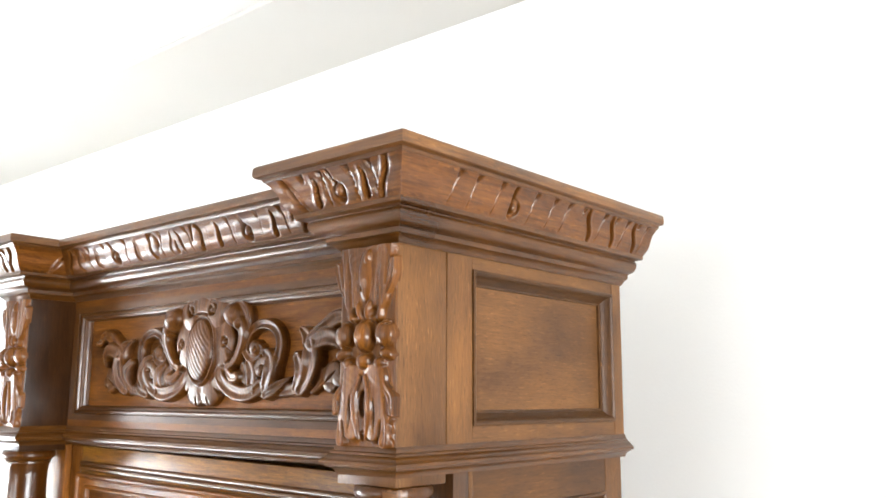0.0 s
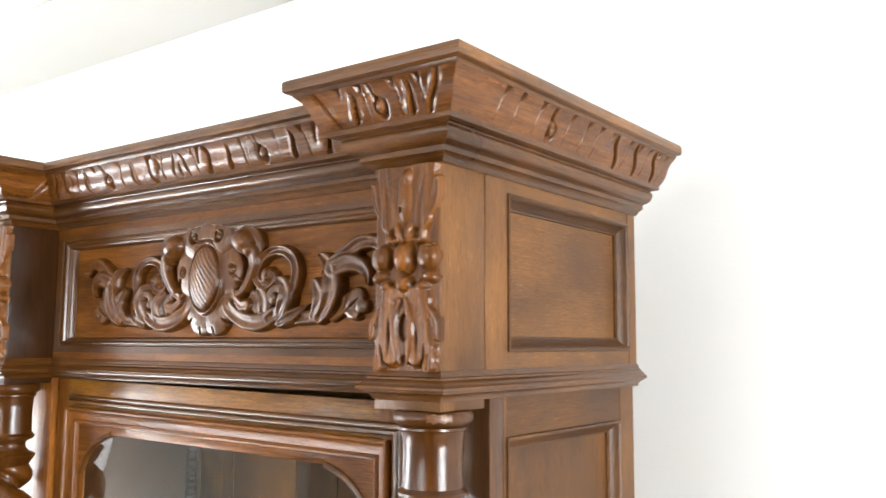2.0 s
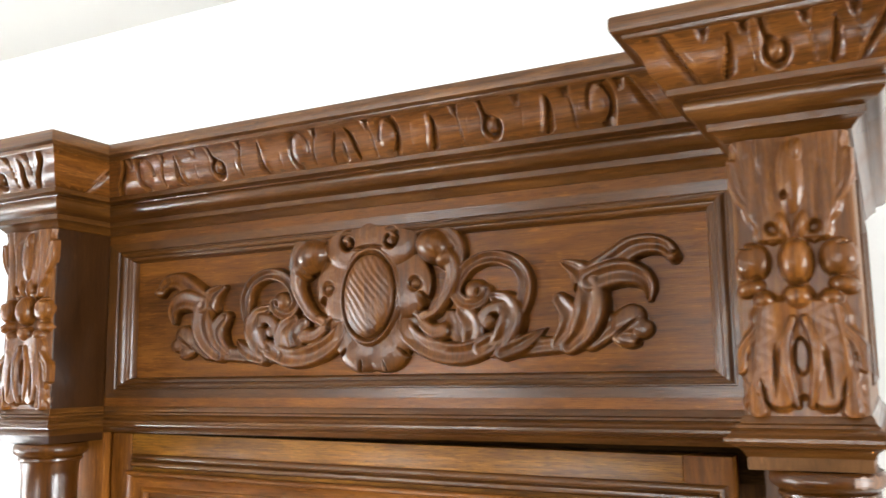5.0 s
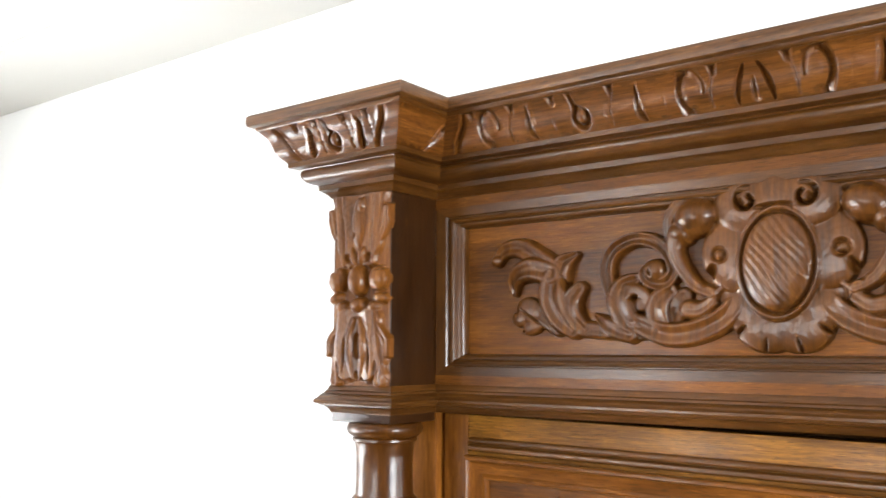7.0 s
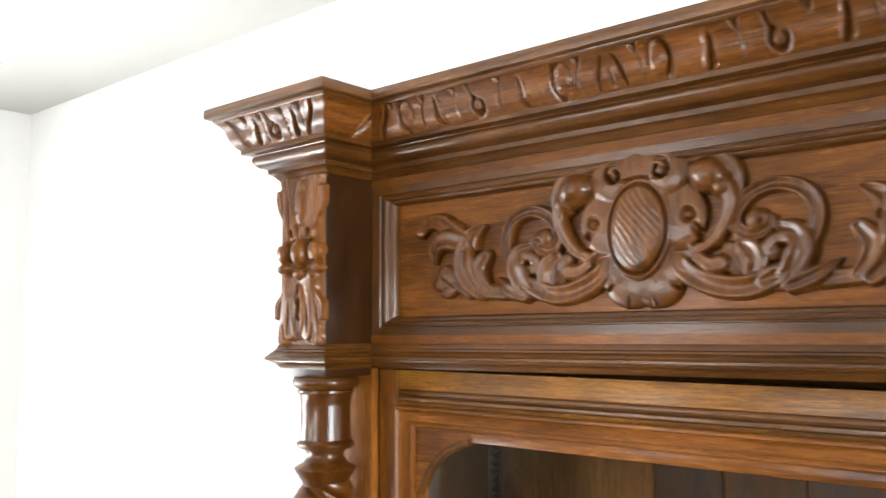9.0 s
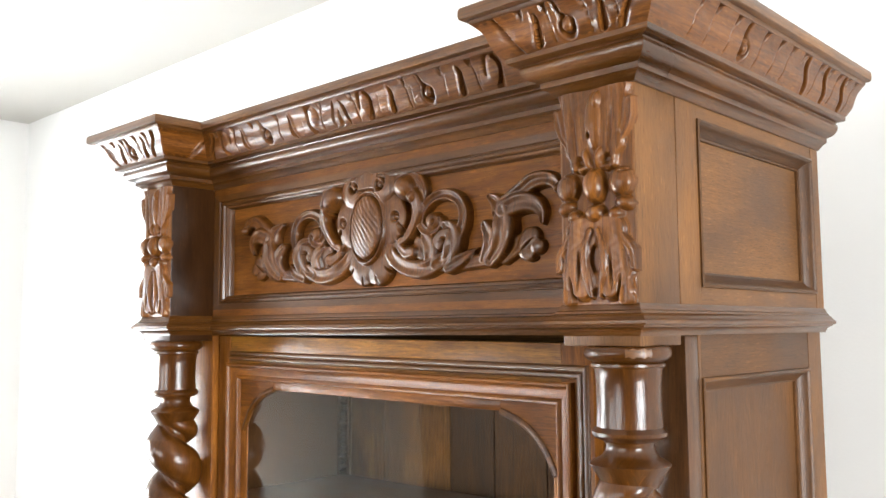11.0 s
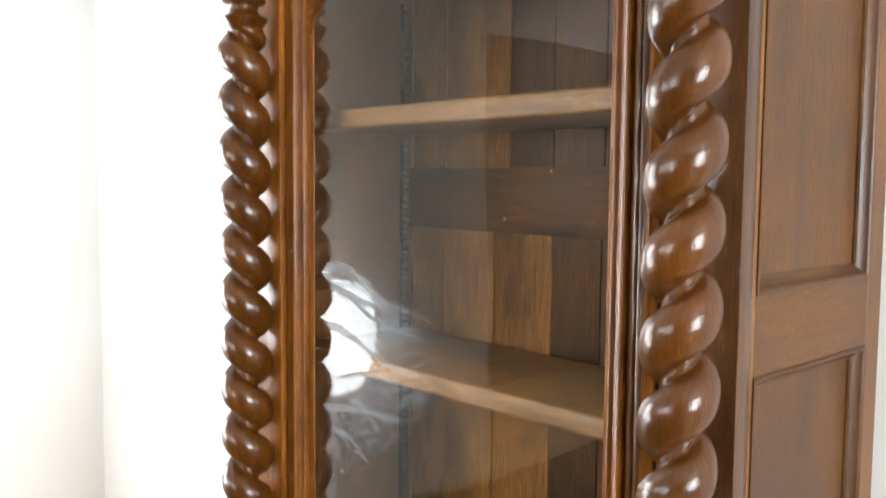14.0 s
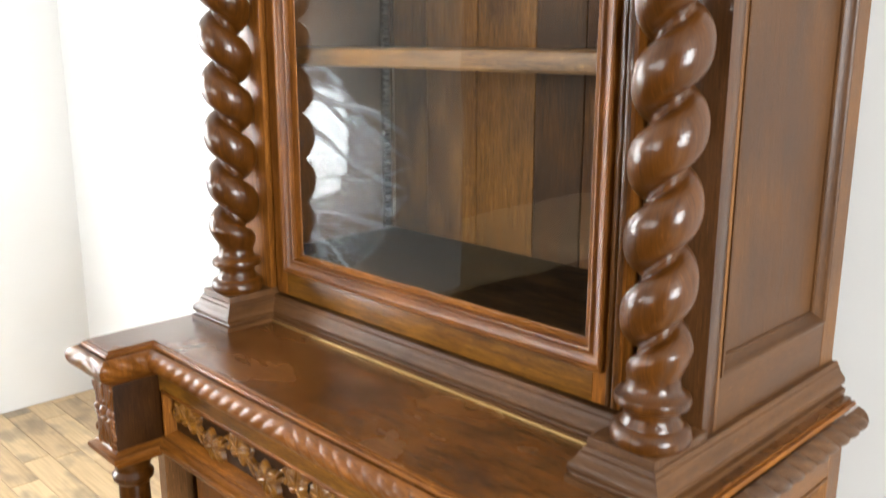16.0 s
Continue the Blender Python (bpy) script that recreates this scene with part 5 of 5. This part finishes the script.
for s in (-1, 1):
    vine = Relief(*sorted((s * 0.352, s * 0.002)), 0.784, 0.848, 0.0013)
    vine.stroke([(s * (0.338 - 0.01 * k), 0.815 + 0.013 * math.sin(k * 0.46)) for k in range(34)], 0.0036, 0.0032, 0.0085)
    vine.stroke([(s * u_, z_) for u_, z_ in spiral(0.335, 0.822, 0.015, 0.004, 90, 1.2)], 0.0042, 0.0036, 0.0100)
    for k in range(5):
        u, z, up = 0.300 - 0.0683 * k, 0.815 + 0.007 * (-1) ** k, (-1) ** k
        # a broad leaf of five lobes with cut veins, a curled tendril and a bud opposite
        for a, ln, wd in ((90, 0.022, 0.0105), (30, 0.024, 0.0110), (150, 0.024, 0.0110), (-35, 0.019, 0.0090), (215, 0.019, 0.0090)):
            ca, sa = math.cos(radians(a + 12 * up)), up * math.sin(radians(a + 12 * up))
            vine.dome(s * (u + ca * ln * 0.55), z + sa * ln * 0.55, ln * 0.75, wd, 0.0105, turn=math.degrees(math.atan2(sa, s * ca)), power=0.24)
        for a, ln in ((90, 0.022), (30, 0.024), (150, 0.024), (-35, 0.019), (215, 0.019)):
            ca, sa = math.cos(radians(a + 12 * up)), up * math.sin(radians(a + 12 * up))
            vine.cut(s * (u + ca * ln * 0.5), z + sa * ln * 0.5, ln * 0.62, 0.0015, 0.0040, turn=math.degrees(math.atan2(sa, s * ca)))
            vine.cut(s * (u + ca * ln * 1.15), z + sa * ln * 1.15, 0.0022, 0.0030, 0.0070, turn=40)
        vine.stroke(smooth([(s * (u - 0.018), z - up * 0.006), (s * (u - 0.034), z - up * 0.022), (s * (u - 0.046), z - up * 0.018), (s * (u - 0.043), z - up * 0.008)]), 0.0032, 0.0030, 0.0080)
        vine.dome(s * (u - 0.041), z - up * 0.010, 0.0060, 0.0056, 0.0095)
    vine.soften(1)
    part("carving", vine.mesh(front_at(LM + 0.014)), oak_x, board, "carved vine leaves on dark ground", crease=75)
part("door_panel", joined(block(-LI, -0.012, LM + 0.05, LM + 0.07, 0.12, 0.748, 0.001), block(0.012, LI, LM + 0.05, LM + 0.07, 0.12, 0.748, 0.001), block(-0.0125, 0.0125, LM + 0.045, LM + 0.075, 0.12, 0.748, 0.002)), wood_z, board)
for s in (-1, 1):
    x0, x1 = sorted((s * (LX - 0.024), s * LX))
    for y0, y1 in ((LM + 0.02, -0.46), (-0.035, 0.004)):
        part("side_stile", block(x0, x1, y0, y1, 0.1, 0.905, 0.0008, 1), side_z, board)
    xp = sorted((s * (LX - 0.020), s * (LX - 0.012)))
    part("side_panel", block(xp[0], xp[1], -0.465, -0.03, 0.15, 0.84, 0, 1), side_z, board)
    part("side_rail", block(x0 + 0.0005, x1 - 0.0005, -0.46, -0.035, 0.835, 0.905, 0.0008, 1), side_y, board)
    part("side_rail", block(x0 + 0.0005, x1 - 0.0005, -0.46, -0.035, 0.1, 0.17, 0.0008, 1), side_y, board)
    ring_ = [(-0.46, 0.17), (-0.035, 0.17), (-0.035, 0.835), (-0.46, 0.835)]
    part("side_moulding", sweep(ring_, [(0.0, 0.0), (0.0, 0.0015), (-0.003, 0.0015), (-0.008, -0.005), (-0.012, -0.009), (-0.014, -0.0118)], right_at(s * LX) if s > 0 else left_at(s * LX), closed=True), side_y, board)
part("back", block(-LX + 0.003, LX - 0.003, -0.008, 0.003, 0.1, 0.912, 0), board_z, board)
part("plinth", sweep([(-LX, 0.004), (-LX, LF - 0.005), (LX, LF - 0.005), (LX, 0.004)], [(-0.03, 0.0), (0.016, 0.0), (0.016, 0.07), (0.012, 0.08), (0.006, 0.09), (0.004, 0.10), (-0.03, 0.10)], plan), wood_x, board)
part("bottom", block(-LX + 0.01, LX - 0.01, LF + 0.01, 0.02, 0.09, 0.102, 0), wood_x, board)

# the sideboard is 0.953 high
board.scale.z = 0.953 / 0.93

# ---- bright crumpled plastic beyond the side of the cabinet, with an added glow inside ----
plastic, cn, cl, cb = material("crumpled_clear_plastic")
ctr = cn.new("ShaderNodeBsdfTranslucent")
ctr.inputs[0].default_value = (0.85, 0.88, 0.9, 1)
cgl = cn.new("ShaderNodeBsdfGlossy")
cgl.inputs[1].default_value = 0.06
cmx = cn.new("ShaderNodeMixShader")
cmx.inputs[0].default_value = 0.50
ctc = cn.new("ShaderNodeTexCoord")
cvo = cn.new("ShaderNodeTexVoronoi")
cvo.feature = "DISTANCE_TO_EDGE"
cvo.inputs["Scale"].default_value = 5.5
cl.new(ctc.outputs["Object"], cvo.inputs["Vector"])
cno = cn.new("ShaderNodeTexNoise")
cno.inputs["Scale"].default_value, cno.inputs["Detail"].default_value = 7.0, 3
cl.new(ctc.outputs["Object"], cno.inputs["Vector"])
cad = cn.new("ShaderNodeMath")
cl.new(cvo.outputs["Distance"], cad.inputs[0])
cl.new(cno.outputs[0], cad.inputs[1])
cbu = cn.new("ShaderNodeBump")
cbu.inputs["Strength"].default_value, cbu.inputs["Distance"].default_value = 1.0, 0.10
cl.new(cad.outputs[0], cbu.inputs["Height"])
cl.new(ctr.outputs[0], cmx.inputs[1])
cl.new(cgl.outputs[0], cmx.inputs[2])
ctp = cn.new("ShaderNodeBsdfRefraction")
ctp.inputs["Roughness"].default_value, ctp.inputs["IOR"].default_value = 0.05, 1.07
for node in (ctr, cgl, ctp):
    cl.new(cbu.outputs[0], node.inputs["Normal"])
cm2 = cn.new("ShaderNodeMixShader")
cm2.inputs[0].default_value = 0.50
cl.new(cmx.outputs[0], cm2.inputs[1])
cl.new(ctp.outputs[0], cm2.inputs[2])
cl.new(cm2.outputs[0], cn["Material Output"].inputs[0])
sheet = bmesh.new()
rows = []
rnd = random.Random(11)
TURNS, LEVELS = 26, 17
for i in range(LEVELS):
    z = 0.36 + 0.90 * i / (LEVELS - 1)
    # the sheet hangs from a flat top, is widest at mid height and gathered below
    far = -2.24 + 0.40 * max(0, (z - 0.95) / 0.31) ** 0.8 + 0.36 * max(0, (0.58 - z) / 0.22) ** 1.2
    yc, hy = (far - 1.38) / 2, (-1.38 - far) / 2
    row = []
    for j in range(TURNS):
        a = 2 * math.pi * (j + 0.5 * (i % 2)) / TURNS
        cx, cy = math.cos(a), math.sin(a)
        ex, ey = math.copysign(abs(cx) ** 0.55, cx), math.copysign(abs(cy) ** 0.7, cy)
        fold = 1 + 0.05 * abs(math.sin(2.5 * a + 3 * z)) - (0.10 if i == 9 else 0)
        row.append(sheet.verts.new((-2.33 + 0.20 * ex * fold + rnd.uniform(-0.035, 0.035), yc + hy * ey * fold + rnd.uniform(-0.03, 0.03), z + rnd.uniform(-0.018, 0.018))))
    rows.append(row)
for i in range(LEVELS - 1):
    for j in range(TURNS):
        k = (j + 1) % TURNS
        sheet.faces.new((rows[i][j], rows[i][k], rows[i + 1][k]))
        sheet.faces.new((rows[i][j], rows[i + 1][k], rows[i + 1][j]))
sheet.faces.new(rows[-1])
plastic_thing = thing("plastic_bundle", (-2.27, -1.72, 0), "bright bundle in crumpled clear plastic, lit by an added glow", "lamp")
part("plastic_cover", sheet, plastic, plastic_thing, crease=1)
film, fn, fl, fb = material("white_crease_film")
ftr = fn.new("ShaderNodeBsdfTranslucent")
ftr.inputs[0].default_value = (0.92, 0.95, 0.97, 1)
fl.new(ftr.outputs[0], fn["Material Output"].inputs[0])
# creases out from the tied top; their bright glints are added as white film
for y0, z0, y1, z1, wide in ((-1.52, 1.25, -2.20, 0.98, 0.016), (-1.60, 1.22, -2.22, 0.84, 0.010), (-1.50, 1.10, -2.20, 0.70, 0.014), (-1.66, 0.80, -2.23, 0.80, 0.008), (-1.48, 0.74, -2.12, 0.55, 0.016), (-1.60, 0.66, -1.86, 0.42, 0.012),
                             (-2.02, 0.62, -2.20, 0.68, 0.028)):
    crease = bmesh.new()
    left = []
    for k in range(9):
        t_ = k / 8
        yy, zz = y0 + (y1 - y0) * t_, z0 + (z1 - z0) * t_ + 0.016 * math.sin(7 * t_ + 9 * z1)
        half_ = 1.6 * wide * (0.35 + 0.65 * math.sin(math.pi * t_)) * (0.7 + 0.3 * math.sin(11 * t_ + y0 * 9))
        left.append([crease.verts.new((x_, yy, zz + d_)) for x_, d_ in ((-2.105, -half_), (-2.085, 0.0), (-2.105, half_))])
    for p_, q_ in zip(left, left[1:]):
        for e in (0, 1):
            crease.faces.new((p_[e], q_[e], q_[e + 1], p_[e + 1]))
    part("crease", crease, film, plastic_thing)
part("stand", joined(lathe([(0, 0), (0.14, 0), (0.14, 0.015), (0.02, 0.03), (0.015, 0.705), (0, 0.705)], -2.28, -1.76, 20)), trim_paint, plastic_thing, "white stand added under the plastic")
# glowing globe added so that the plastic shows bright in the door glass
glow, gn_, gl2, gb_ = material("added_glow_globe")
gb_.inputs["Base Color"].default_value = (0.8, 0.8, 0.8, 1)
gb_.inputs["Emission Color"].default_value, gb_.inputs["Emission Strength"].default_value = (0.95, 0.98, 1.0, 1), 70
globe = lathe([(0, 0.70)] + [(0.110 * math.sin(math.pi * k / 14) ** 0.6, 0.95 - 0.25 * math.cos(math.pi * k / 14)) for k in range(1, 14)] + [(0, 1.20)], -2.28, -1.76, 28)
for v in globe.verts:
    v.co.y = -1.76 + (v.co.y + 1.76) * 2.2
part("globe", globe, glow, plastic_thing, "glowing globe added inside the plastic to make it bright")

# ---- glowing oval added for a pale patch in the door glass, with pole and base ----
oval_emitter, sn_, sl_, sb_ = material("added_oval_emitter")
sb_.inputs["Base Color"].default_value = (0.8, 0.8, 0.82, 1)
sb_.inputs["Emission Color"].default_value, sb_.inputs["Emission Strength"].default_value = (0.95, 0.94, 1.0, 1), 1.7
oval_glow = thing("oval_glow", (-2.36, -1.55, 0), "long glowing white oval added on a slender pole", "lamp")
prof = [(0.006, 1.40)] + [(0.15 * math.sin(math.pi * k / 16) ** 0.7, 1.69 - 0.28 * math.cos(math.pi * k / 16)) for k in range(1, 16)] + [(0.006, 1.97)]
part("shade", lathe(prof, -2.36, -1.55, 28), oval_emitter, oval_glow)
part("pole", lathe([(0, 0.012), (0.011, 0.012), (0.011, 1.41), (0, 1.41)], -2.36, -1.55, 12), (raw, "z"), oval_glow)
part("base", lathe([(0, 0), (0.13, 0), (0.13, 0.010), (0.10, 0.016), (0.012, 0.020), (0, 0.020)], -2.36, -1.55, 24), (raw, "z"), oval_glow)

# ---- rug added unseen for the dark floor mirrored in the glass; leaves a margin of parquet along the walls ----
pile, kn, kl, kb = material("dark_rug_pile")
ktc = kn.new("ShaderNodeTexCoord")
kno = kn.new("ShaderNodeTexNoise")
kno.inputs["Scale"].default_value, kno.inputs["Detail"].default_value = 3.0, 5
kl.new(ktc.outputs["Object"], kno.inputs["Vector"])
kcr = ramp(kn, [(0.35, (0.022, 0.014, 0.010)), (0.65, (0.050, 0.034, 0.024))])
kl.new(kno.outputs[0], kcr.inputs[0])
kl.new(kcr.outputs[0], kb.inputs["Base Color"])
kb.inputs["Roughness"].default_value = 0.95
kb.inputs["Specular IOR Level"].default_value = 0.1
rug = part("rug", block(-2.47, 2.60, -5.20, -0.95, 0.0005, 0.011, 0.004), pile)
tagged(rug, "large dark brown rug added to darken the floor out of view", "rug")
# the plastic bundle and the added oval stand on the rug
plastic_thing.location.z = oval_glow.location.z = 0.0105
